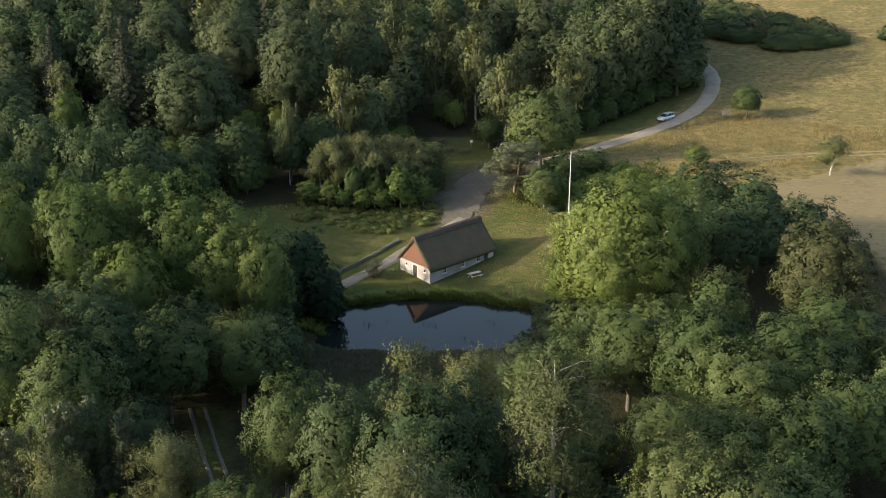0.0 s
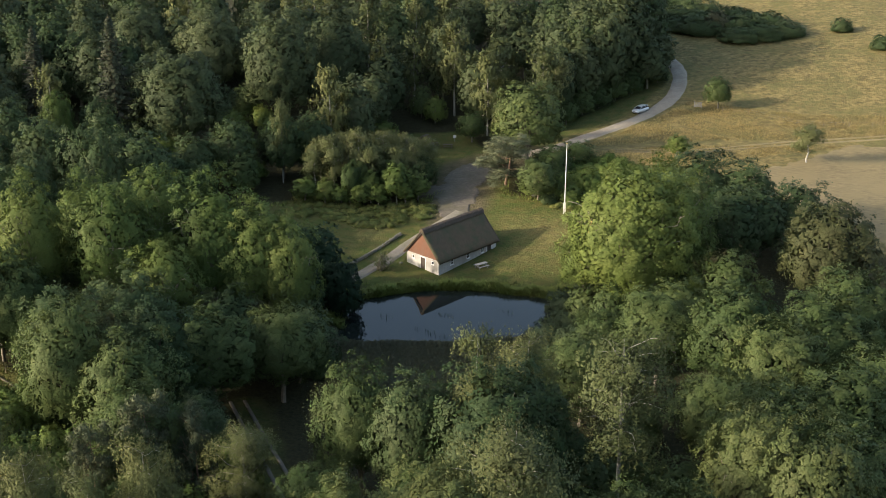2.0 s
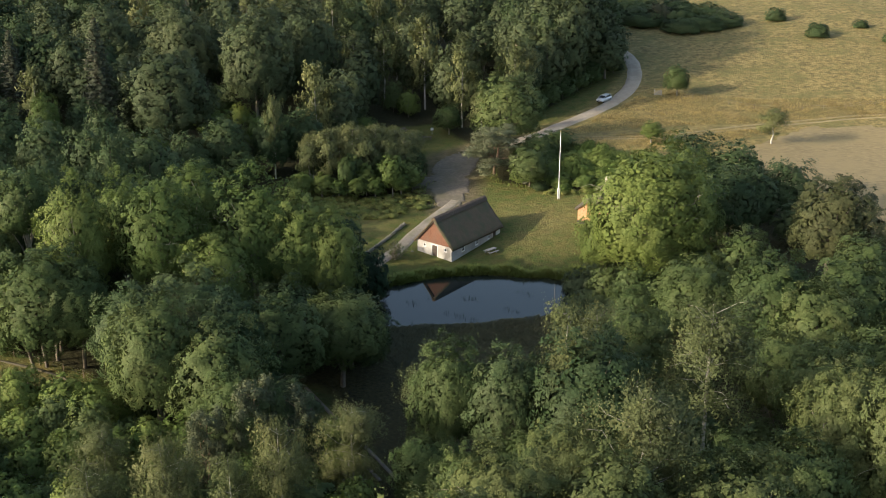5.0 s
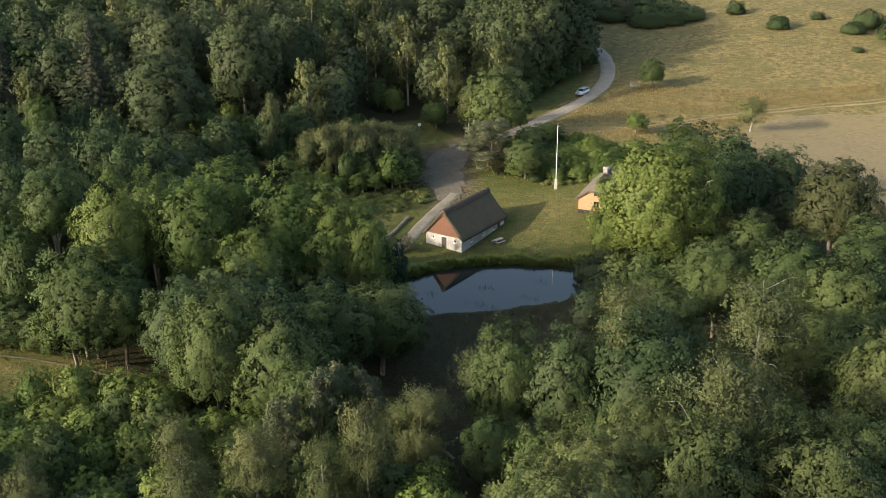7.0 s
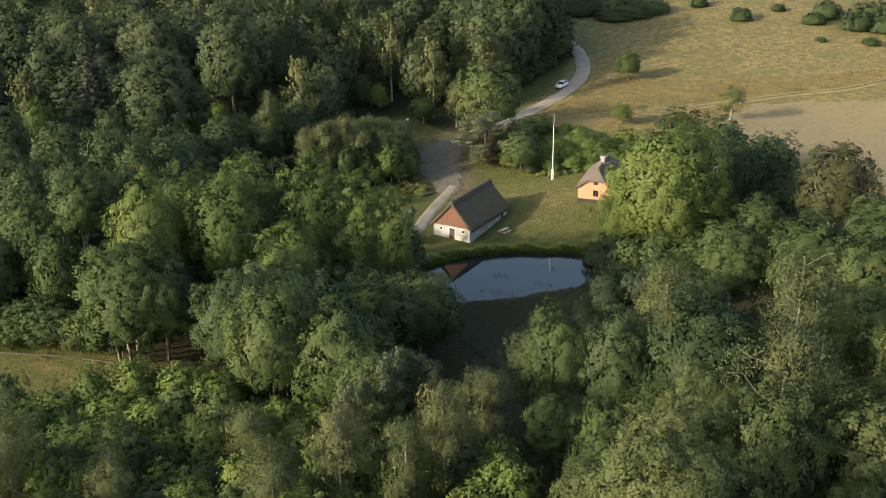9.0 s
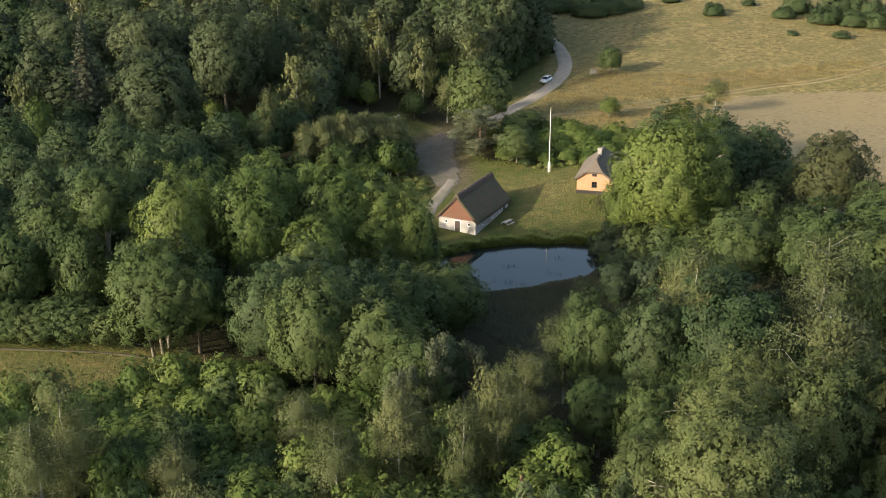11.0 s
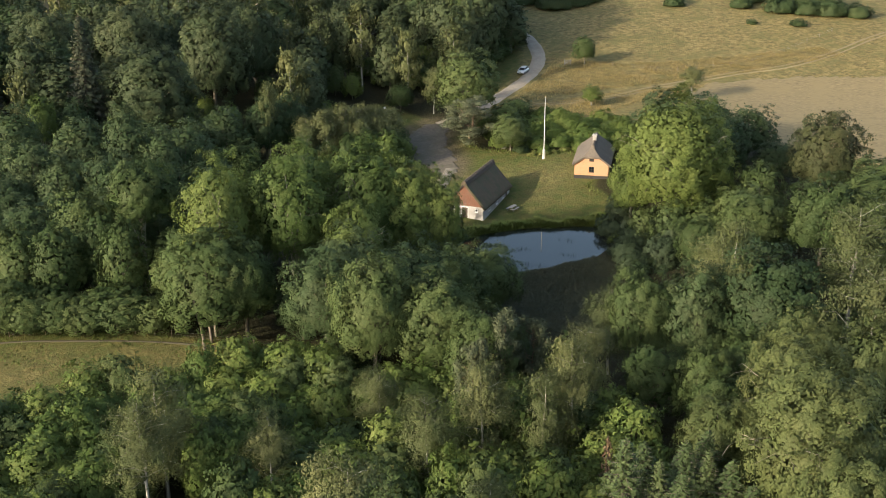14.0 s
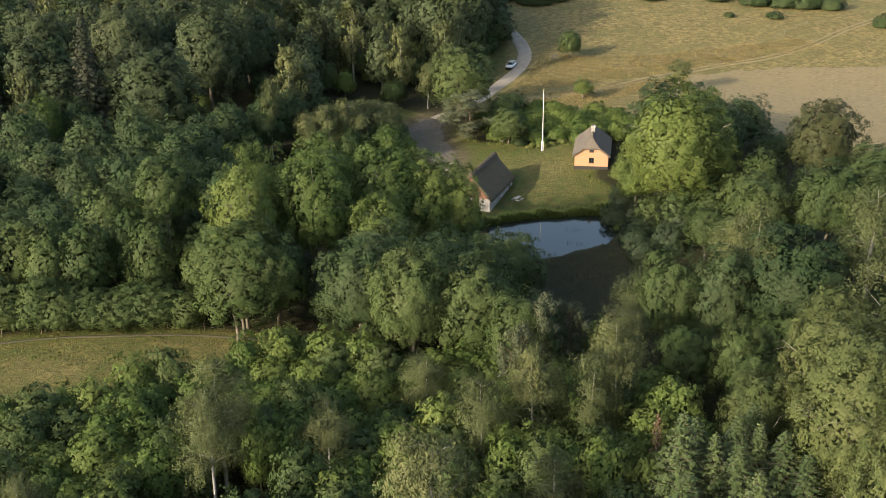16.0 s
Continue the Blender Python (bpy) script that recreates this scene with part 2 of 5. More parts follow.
def ground_material():
    m, nt, bsdf, _ = material("grass_and_litter")

    def attr(key):
        n = nt.nodes.new("ShaderNodeAttribute")
        n.attribute_name = key
        return n.outputs["Fac"]
    fine, mid, coarse, big = (noise_tex(nt, s, 5, 0.65) for s in (2.2, 0.55, 0.16, 0.05))
    streak = noise_tex(nt, 0.75, 6, 0.78, (0.85, 1.0, 1))
    litter = ramp(nt, fine, (0.3, (0.02, 0.02, 0.011)), (0.7, (0.05, 0.048, 0.022)))
    green = ramp(nt, fine, (0.25, (0.045, 0.066, 0.017)), (0.75, (0.092, 0.112, 0.03)))
    green = mix(nt, ramp(nt, mid, (0.38, (0, 0, 0)), (0.62, (0.55,) * 3)), green, (0.15, 0.118, 0.045))
    tuft = noise_tex(nt, 1.1, 6, 0.75)
    straw = ramp(nt, streak, (0.4, (0.108, 0.093, 0.04)), (0.6, (0.275, 0.218, 0.09)))
    straw = mix(nt, ramp(nt, coarse, (0.45, (0, 0, 0)), (0.62, (0.75,) * 3)), straw, (0.13, 0.125, 0.048))
    straw = mix(nt, ramp(nt, mid, (0.52, (0, 0, 0)), (0.75, (0.6,) * 3)), straw, (0.26, 0.178, 0.07))
    straw = mix(nt, ramp(nt, tuft, (0.5, (0, 0, 0)), (0.68, (0.8,) * 3)), straw, (0.1, 0.085, 0.038))
    green = mix(nt, ramp(nt, tuft, (0.5, (0, 0, 0)), (0.7, (0.6,) * 3)), green, (0.045, 0.055, 0.018))
    fen = ramp(nt, mid, (0.3, (0.04, 0.05, 0.022)), (0.7, (0.09, 0.078, 0.045)))
    d = nt.nodes.new("ShaderNodeMath")
    d.operation = "ADD"
    nt.links.new(attr("dry"), d.inputs[0])
    shift = nt.nodes.new("ShaderNodeMapRange")
    shift.inputs["From Min"].default_value, shift.inputs["From Max"].default_value = 0.3, 0.7
    shift.inputs["To Min"].default_value, shift.inputs["To Max"].default_value = -0.28, 0.28
    nt.links.new(big, shift.inputs[0])
    nt.links.new(shift.outputs[0], d.inputs[1])
    c = mix(nt, ramp(nt, d.outputs[0], (0.25, (0, 0, 0)), (0.8, (1, 1, 1))), green, straw)
    c = mix(nt, ramp(nt, attr("grassy"), (0.25, (0, 0, 0)), (0.7, (1, 1, 1))), litter, c)
    c = mix(nt, attr("fen"), c, fen)
    soil = ramp(nt, mid, (0.35, (0.075, 0.066, 0.036)), (0.65, (0.135, 0.11, 0.07)))
    c = mix(nt, ramp(nt, attr("worn"), (0.1, (0, 0, 0)), (0.75, (0.85,) * 3)), c, soil)
    nt.links.new(c, bsdf.inputs["Base Color"])
    bsdf.inputs["Roughness"].default_value = 0.95
    bsdf.inputs["Specular IOR Level"].default_value = 0.1
    bump(nt, bsdf, tuft, 1.0, 0.5)
    return m


ground = new("ground", me)
me.materials.append(ground_material())
tagged(ground, "uneven grassland, dry meadow and leaf-strewn woodland floor", "ground", kind="structure")

# pond water
m, nt, bsdf, _ = material("pond_water")
bsdf.inputs["Base Color"].default_value = (0.012, 0.016, 0.014, 1)
bsdf.inputs["Roughness"].default_value = 0.02
bsdf.inputs["IOR"].default_value = 1.333
bump(nt, bsdf, noise_tex(nt, 1.3, 2), 0.05, 0.01)
WATER = m
me, _, _ = grid_mesh("pond_water", np.linspace(-21, 18, 20), np.linspace(139, 163, 14), lambda x, y: 0 * x)
me.materials.append(WATER)
tagged(new("pond_water", me), "still dark pond water mirroring the pale sky", "pond", kind="structure")

GRAVEL = surface("pale_gravel", (0.2, 0.172, 0.13), (0.34, 0.295, 0.23), 3.0, 0.95, relief=0.02, second=(0.23, 0.19, 0.14))
# the parking ground's gravel is coloured darker in place of tree shade
SAND = surface("trodden_gravel_shaded", (0.078, 0.066, 0.048), (0.145, 0.123, 0.092), 1.6, 0.95, relief=0.03, second=(0.085, 0.078, 0.045))
DIRT = surface("dirt_ruts", (0.085, 0.074, 0.055), (0.15, 0.13, 0.1), 2.0, 0.95, relief=0.02)
STUBBLE = surface("stubble_soil", (0.12, 0.092, 0.041), (0.248, 0.19, 0.084), 1.4, 0.95, relief=0.08, stretch=(0.5, 1.3, 1), second=(0.198, 0.152, 0.066))


def glide(points, step=1.2):
    """A smooth line (Catmull-Rom) through points, with points about step apart."""
    p = [Vector(q) for q in points]
    p = [2 * p[0] - p[1]] + p + [2 * p[-1] - p[-2]]
    out = []
    for a, b, c, d in zip(p, p[1:], p[2:], p[3:]):
        n = max(2, int((c - b).length / step))
        for k in range(n):
            t = k / n
            out.append(0.5 * (2 * b + (c - a) * t + (2 * a - 5 * b + 4 * c - d) * t * t + (3 * b - a - 3 * c + d) * t ** 3))
    return out + [p[-2]]


def lane(name, points, width, mat, lift, label, category, edge=0.25, shift=0.0):
    """A strip of road laid on the land, a little uneven along its edges."""
    line = glide(points)
    verts, cols = [], 7
    for k, p in enumerate(line):
        q0, q1 = line[max(k - 1, 0)], line[min(k + 1, len(line) - 1)]
        d = (q1 - q0).normalized()
        side = Vector((d.y, -d.x))
        w = width / 2 * (1 + edge * 0.35 * float(wobble(p.x, p.y, 2.3, 2)))
        for c in range(cols):
            s = c / (cols - 1) * 2 - 1
            q = p + side * (s * w + shift)
            drop = -0.25 if abs(s) == 1 else 0.0
            verts.append((q.x, q.y, height(q.x, q.y) + lift + drop))
    i = np.arange(len(verts)).reshape(-1, cols)
    me = make_mesh(name, verts, np.stack([i[:-1, :-1], i[:-1, 1:], i[1:, 1:], i[1:, :-1]], -1).reshape(-1, 4))
    me.materials.append(mat)
    return tagged(new(name, me), label, category, kind="structure")


def patch(name, ring, mat, lift, label, category, step=1.3):
    """A sheet laid on the land inside a ring, with a ragged edge."""
    x0, x1, y0, y1 = min(p[0] for p in ring), max(p[0] for p in ring), min(p[1] for p in ring), max(p[1] for p in ring)
    ax, ay = np.arange(x0 - 1, x1 + 1, step), np.arange(y0 - 1, y1 + 1, step)
    mx, my = np.meshgrid(ax, ay)
    jx, jy = mx + 0.5 * wobble(mx, my, 1.1, 3), my + 0.5 * wobble(mx, my, 1.3, 7)
    verts = np.stack([jx, jy, land(jx, jy) + lift], -1).reshape(-1, 3)
    i = np.arange(mx.size).reshape(mx.shape)
    faces = np.stack([i[:-1, :-1], i[:-1, 1:], i[1:, 1:], i[1:, :-1]], -1).reshape(-1, 4)
    mid = verts[faces].mean(1)
    sway = 0.5 * wobble(mid[:, 0], mid[:, 1], 2.9, 4) + 0.35 * wobble(mid[:, 0], mid[:, 1], 0.8, 9) + 0.3 * wobble(mid[:, 0], mid[:, 1], 0.31, 2)
    faces = faces[inside(mid[:, 0] + sway, mid[:, 1] - sway, ring)]
    rim = np.bincount(faces.ravel(), minlength=len(verts)) < 4
    verts[rim, 2] -= 0.3
    me = make_mesh(name, verts, faces)
    me.materials.append(mat)
    return tagged(new(name, me), label, category, kind="structure")


lane("road", [(12.5, 214.3), (20, 217), (27, 220.8), (33, 225.5), (40, 230.8), (46.5, 236.3), (53, 243.6), (58, 252), (61.4, 262), (62.4, 270), (61.5, 279), (58, 288), (50, 298)],
     3.7, GRAVEL, 0.2, "pale gravel road curving round the edge of the wood", "road")
lane("driveway", [(-24, 152), (-19, 158.5), (-15.5, 163), (-12.5, 167), (-9.6, 170.8), (-6.6, 175.6), (-3.6, 180), (0, 184.6), (3.4, 189)], 2.5, surface("drive_gravel", (0.15, 0.13, 0.1), (0.26, 0.228, 0.18), 3.0, 0.95, relief=0.02, second=(0.14, 0.13, 0.085)), 0.17,
     "pale gravel drive beside the thatched house", "driveway")
patch("parking_ground", [(-0.5, 186), (3, 186.5), (5.8, 189.5), (7.2, 194), (8.6, 200), (11, 207), (16, 213.5), (11, 216), (5.6, 213), (2.4, 208), (0.5, 203), (-5, 202.5), (-12, 201), (-11, 197.8), (-0.5, 197.4)], SAND, 0.1,
      "trodden gravel parking ground shaded by trees", "parking ground", 0.32)
for side in (-0.85, 0.85):
    lane("track_rut", [(-29, 122), (-27.3, 117), (-25.6, 111.9), (-23.6, 106.5), (-21.8, 101), (-21.2, 99)], 0.55, DIRT, 0.14, "bare wheel rut of a grassy woodland track", "track", shift=side)
patch("field", [(44, 193), (56, 198), (66, 204), (78, 213.5), (84, 216), (97, 214.6), (110, 211.6), (118, 207.5), (130, 201), (190, 180), (240, 60), (110, 60), (86, 120), (70, 150), (60, 178)], STUBBLE, 0.13,
      "bare tan stubble field beyond the trees", "field", 1.3)
PATH_SOIL = surface("worn_path", (0.19, 0.152, 0.075), (0.3, 0.235, 0.118), 2.0)
for side in (-0.8, 0.8):
    lane("meadow_path", [(36, 214), (51, 211.5), (72, 216.4), (94, 219), (110, 218.6), (128, 221.8), (147, 228), (168, 233), (200, 240)], 0.5,
         PATH_SOIL, 0.14, "worn wheel path through the dry meadow", "path", shift=side)
lane("pasture_path", [(-100, 141), (-87, 138.8), (-80.5, 137), (-74.7, 134.6), (-66, 130.8), (-58, 126), (-52, 120)], 0.36,
     surface("pasture_soil", (0.04, 0.036, 0.02), (0.07, 0.06, 0.033), 2.0), 0.14, "narrow earth path along the edge of a pasture", "path", 0.8)


# ---- plants ----
def unit(v):
    return v / np.maximum(np.linalg.norm(v, axis=-1, keepdims=True), 1e-9)


def sprays(rng, at, out, size, slim=0.78, droop=0.0, stray=0.5):
    """A small pointed leaf spray (one triangle) at each place, facing outwards; gives corners and soft normals."""
    n = len(at)
    out = unit(out)
    nrm = unit(out + rng.normal(0, stray, (n, 3)))
    along = unit(np.cross(nrm, rng.normal(0, 1, (n, 3))))
    along[:, 2] -= droop
    along = unit(along)
    across = unit(np.cross(nrm, along))
    s = size * rng.uniform(0.65, 1.35, (n, 1))
    a = at - along * s * 0.5 - across * s * slim * rng.uniform(0.35, 0.6, (n, 1))
    b = at - along * s * 0.42 + across * s * slim * rng.uniform(0.35, 0.6, (n, 1))
    c = at + along * s * 0.58 + nrm * s * rng.uniform(-0.2, 0.1, (n, 1))
    flip = ((np.cross(b - a, c - a) * out).sum(-1) < 0)[:, None]
    a, b = np.where(flip, b, a), np.where(flip, a, b)
    soft_normal = unit(0.84 * out + 0.16 * nrm)
    return np.stack([a, b, c], 1).reshape(-1, 3), np.repeat(soft_normal, 3, 0)


def tri_mesh(name, verts, mat):
    """Loose triangles; verts may come with a soft normal for each corner."""
    normals = None
    if isinstance(verts, tuple):
        verts, normals = verts
    me = make_mesh(name, verts, np.arange(len(verts)).reshape(-1, 3))
    if normals is not None:
        me.polygons.foreach_set("use_smooth", np.ones(len(verts) // 3, bool))
        me.normals_split_custom_set_from_vertices(normals.tolist())
    me.materials.append(mat)
    return me


def joined(*sets):
    """Several sets of leaf sprays as one, none below the ground."""
    verts = np.concatenate([s[0] for s in sets])
    verts[:, 2] = np.maximum(verts[:, 2], 0.04)
    return verts, np.concatenate([s[1] for s in sets])


def tubes(name, runs, mat, sides=6):
    """Tapered round limbs; each run is a list of (x, y, z, radius)."""
    verts, faces = [], []
    for run in runs:
        first = len(verts)
        for k, (x, y, z, r) in enumerate(run):
            p, q = run[max(k - 1, 0)], run[min(k + 1, len(run) - 1)]
            d = Vector((q[0] - p[0], q[1] - p[1], q[2] - p[2])).normalized()
            u = d.orthogonal().normalized()
            w = d.cross(u)
            for s in range(sides):
                a = 2 * math.pi * s / sides
                verts.append(Vector((x, y, z)) + (u * math.cos(a) + w * math.sin(a)) * r)
        for k in range(len(run) - 1):
            for s in range(sides):
                i, j = first + k * sides + s, first + k * sides + (s + 1) % sides
                faces.append((i, j, j + sides, i + sides))
    me = make_mesh(name, verts, faces)
    me.polygons.foreach_set("use_smooth", np.ones(len(faces), bool))
    me.materials.append(mat)
    return me


def limb(rng, start, end, r0, r1, steps=5, sway=0.12):
    a, b = np.array(start, float), np.array(end, float)
    far = np.linalg.norm(b - a)
    out = []
    for k in range(steps + 1):
        t = k / steps
        p = a + (b - a) * t + rng.normal(0, sway * far / steps, 3) * (0 < k < steps) + np.array([0, 0, 0.12 * far * math.sin(math.pi * t)])
        out.append((*p, r0 + (r1 - r0) * t))
    return out


def plant_kind(name, label, category, parts):
    """A plant, kept as a thing with its parts at the origin of the plan until it is copied."""
    root = new(name)
    tagged(root, label, category)
    for pname, me in parts:
        new(pname, me).parent = root
    return root


def broad_tree(seed, leaf, bark, name, label, R, H, bole, leaves, size, lobes=20, bare=0, belly=0.4, open_work=0.0, category="tree", stem="trunk", mass="crown", stems=0):
    """A broad-leaved tree: trunk and limbs, and a domed crown of rounded boughs, each a cluster of leafy puffs."""
    rng = np.random.default_rng(seed)
    span = H - bole
    core = np.array([0, 0, bole + belly * span])
    up, down = H - core[2], belly * span

    def around(n, low, shake):
        """Directions spread evenly round the crown, from low up to the top."""
        k = np.arange(n)
        u = np.clip(0.99 - (0.99 - low) * (k + 0.5) / n + rng.normal(0, shake, n), low, 1)
        a = k * 2.39996 + rng.normal(0, 2 * shake, n)
        return np.stack([np.cos(a) * np.sqrt(1 - u * u), np.sin(a) * np.sqrt(1 - u * u), u], -1)

    def surface_at(d, scale=1.0):
        """The crown's domed outline along directions."""
        full = np.where(d[:, 2:] > 0, [[R, R, up]], [[R, R, down]])
        round_off = (np.abs(d) ** 2.4).sum(1, keepdims=True) ** (-1 / 2.4)
        return core + d * full * round_off * scale
    # boughs swell the dome, with shallow valleys between them
    bough = around(lobes, -0.6, 0.07)
    swell = rng.uniform(-0.04, 0.17, lobes)
    lean = unit(rng.normal(0, 1, (5, 3)) * [1, 1, 0.8])
    sway = rng.uniform(-0.16, 0.12, 5)
    puffs = lobes * 12
    v = unit(around(puffs, -0.62, 0.06) + rng.normal(0, 0.05, (puffs, 3)))
    near = v @ bough.T
    first = near.argmax(1)
    gap = np.arccos(np.clip(near.max(1), -1, 1)) / (1.75 / math.sqrt(lobes))
    depth = 0.93 - swell[first] - 0.17 * np.clip(gap, 0, 1.3) ** 2 + rng.normal(0, 0.045, puffs) + (np.clip(v @ lean.T, 0, 1) ** 2) @ sway
    pr = 2.4 / math.sqrt(puffs) * R * rng.uniform(0.6, 1.35, puffs)
    puff = surface_at(v, depth[:, None])
    pick = rng.choice(puffs, leaves, p=pr ** 2 / (pr ** 2).sum())
    w = unit(rng.normal(0, 0.55, (leaves, 3)) + 0.9 * v[pick] + [0, 0, 0.15])
    at = puff[pick] + w * pr[pick][:, None] * rng.uniform(0.4, 1.0, (leaves, 1)) ** 0.5 * np.where(rng.uniform(0, 1, (leaves, 1)) < 0.16, rng.uniform(1.1, 1.9, (leaves, 1)), 1.0)
    out = 0.5 * w + 0.3 * bough[first][pick] + 0.5 * v[pick] + [0, 0, 0.08]
    # twigs and shaded leaves inside
    inner = int(leaves * 0.22 * (1 - open_work))
    vi = around(inner, -0.62, 0.05)
    at_in = surface_at(vi, rng.uniform(0.5, 0.76, (inner, 1)))
    verts = joined(sprays(rng, at, out, size), sprays(rng, at_in, vi, 1.9 * size, 0.9))
    c, r = surface_at(bough, 0.72), swell
    crown = tri_mesh(name + "_crown", verts, LEAF[leaf])
    r0 = 0.017 * H
    fork = bole + 0.4 * span
    runs = [limb(rng, (0, 0, -0.6), (rng.normal(0, 0.3), rng.normal(0, 0.3), fork), r0 * 1.25, r0 * 0.7, 6, 0.05)]
    if stems:
        runs = [limb(rng, (x, y, -0.6), (1.5 * x, 1.5 * y, fork), r0 * 0.7, r0 * 0.5, 5, 0.05) for x, y in zip(np.linspace(-0.42, 0.42, stems) * R, rng.uniform(-0.35, 0.35, stems) * R)]
    for k in np.argsort(-r)[:8]:
        runs.append(limb(rng, (0, 0, min(rng.uniform(0.3, 0.9) * fork, c[k][2])), c[k], r0 * 0.5, r0 * 0.1, 3))
    for k in range(bare):
        a = rng.uniform(0, 2 * math.pi)
        far_out = R * (0.86 if bare < 8 else 0.97)
        e = np.array([math.cos(a) * far_out, math.sin(a) * far_out, bole + span * rng.uniform(0.4, 0.72)])
        main = limb(rng, (0, 0, fork * 0.8), e, r0 * 0.24, r0 * 0.07, 7, 0.25)
        runs.append(main)
        for q in main[3:7]:
            runs.append(limb(rng, q[:3], np.array(q[:3]) + rng.normal(0, 1, 3) * [1.2, 1.2, 0.9], q[3] * 0.6, q[3] * 0.2, 3, 0.3))
    return plant_kind(name, label, category, ((stem, tubes(stem, runs, bark, 5 if bare else 4)), (mass, crown)))


def birch_tree(seed, label, R, H, leaves, size, bole=0.2, leaf="birch"):
    """A birch: a slim pale trunk, rising limbs, and leaves on hanging strands."""
    rng = np.random.default_rng(seed)
    runs, anchors = [], []
    r0 = 0.0105 * H
    top = np.array([rng.normal(0, 0.3), rng.normal(0, 0.3), H * 0.93])
    trunk = limb(rng, (0, 0, -0.5), top, r0 * 1.3, r0 * 0.12, 8, 0.05)
    for k in range(38):
        z = H * (bole + (0.9 - bole) * rng.uniform(0, 1))
        a = k * 2.39996 + rng.normal(0, 0.3)
        w = R * math.sqrt(max(0.05, 1 - ((z / H - 0.42) / 0.6) ** 2)) * rng.uniform(0.6, 1.0)
        e = np.array([math.cos(a) * w, math.sin(a) * w, min(z + w * rng.uniform(0.2, 0.6), H * 0.97)])
        q = limb(rng, (0, 0, z), e, r0 * 0.17, r0 * 0.04, 3, 0.15)
        runs.append(q)
        anchors += [np.array(p[:3]) for p in q[1:]] + [e]
    anchors += [np.array([0, 0, H * f]) for f in np.linspace(max(0.6, bole + 0.2), 0.95, 8)]
    anchors = np.array(anchors)
    n = leaves // 7
    pick = anchors[rng.integers(0, len(anchors), n)] + rng.normal(0, 0.62, (n, 3)) * [1, 1, 0.8]
    fall = rng.uniform(0.2, 1.15, n) * R / 3.2
    t = rng.uniform(-0.3, 1, (n, 7))
    at = pick[:, None, :] + np.stack([0.15 * t * rng.normal(0, 1, (n, 1)), 0.15 * t * rng.normal(0, 1, (n, 1)), -t * fall[:, None]], -1) + rng.normal(0, 0.1, (n, 7, 3))
    at = at.reshape(-1, 3)
    mid = unit((pick - [0, 0, H * 0.5]) / [R, R, H * 0.5])
    loose = unit(rng.normal(0, 1, (n, 3)) + [0, 0, 0.2])
    verts = joined(sprays(rng, at, np.repeat(0.95 * mid + 0.28 * loose, 7, 0), size, 0.75, 0.9))
    return plant_kind("birch_tree", label, "tree", (("trunk", tubes("trunk", [trunk] + runs, BARK_BIRCH, 4)), ("crown", tri_mesh("birch_crown", verts, LEAF[leaf]))))


def spruce_tree(seed, label, R, H, leaf, boughs=190, per=44, size=0.42):
    """A spruce: whorls of boughs, long below and short above, with needle sprays and upright tips."""
    rng = np.random.default_rng(seed)
    runs, at, out, tips = [], [], [], []
    for k in range(boughs):
        t = (k + rng.uniform(0, 1)) / boughs
        z = H * (0.06 + 0.92 * t ** 0.85)
        w = R * (1 - (z / H)) ** 0.85 * rng.uniform(0.75, 1.1) + 0.12
        a = k * 2.399 + rng.normal(0, 0.2)
        e = np.array([math.cos(a) * w, math.sin(a) * w, z - 0.12 * w + 0.25 * (t > 0.6) * w])
        runs.append([(0, 0, z, 0.03 + 0.012 * w), (*(e * [0.6, 0.6, 1] - [0, 0, 0.06 * w]), 0.02 + 0.006 * w), (*e, 0.012)])
        n = max(6, int(per * w / R * 1.2))
        s = rng.uniform(0.15, 1.05, (n, 1))
        p = np.array([0, 0, z]) * (1 - s) + e * s - np.array([0, 0, 1]) * 0.25 * w * s * (1 - s)
        p += rng.normal(0, 1, (n, 3)) * [0.22, 0.22, 0.1] * (0.4 + 0.5 * w)* (1.15 - s)
        at.append(p)
        out.append(np.tile([0.75 * math.cos(a), 0.75 * math.sin(a), 0.8], (n, 1)) + rng.normal(0, 0.15, (n, 3)))
    at, out = np.concatenate(at), np.concatenate(out)
    verts = sprays(rng, at, out, size, 0.42)
    up = at[rng.integers(0, len(at), 260)]
    fine = sprays(rng, np.concatenate([up, np.array([[0, 0, H - 0.2]] * 8)]), rng.normal(0, 1, (268, 3)) * [1, 1, 0.1], 0.5, 0.25, -2.0)
    runs.append([(0, 0, -0.4, 0.02 * H), (0, 0, H * 0.5, 0.011 * H), (0, 0, H, 0.012)])
    return plant_kind("spruce_tree", label, "tree", (("trunk", tubes("trunk", runs, BARK, 4)), ("crown", tri_mesh("spruce_crown", joined(verts, fine), LEAF[leaf]))))


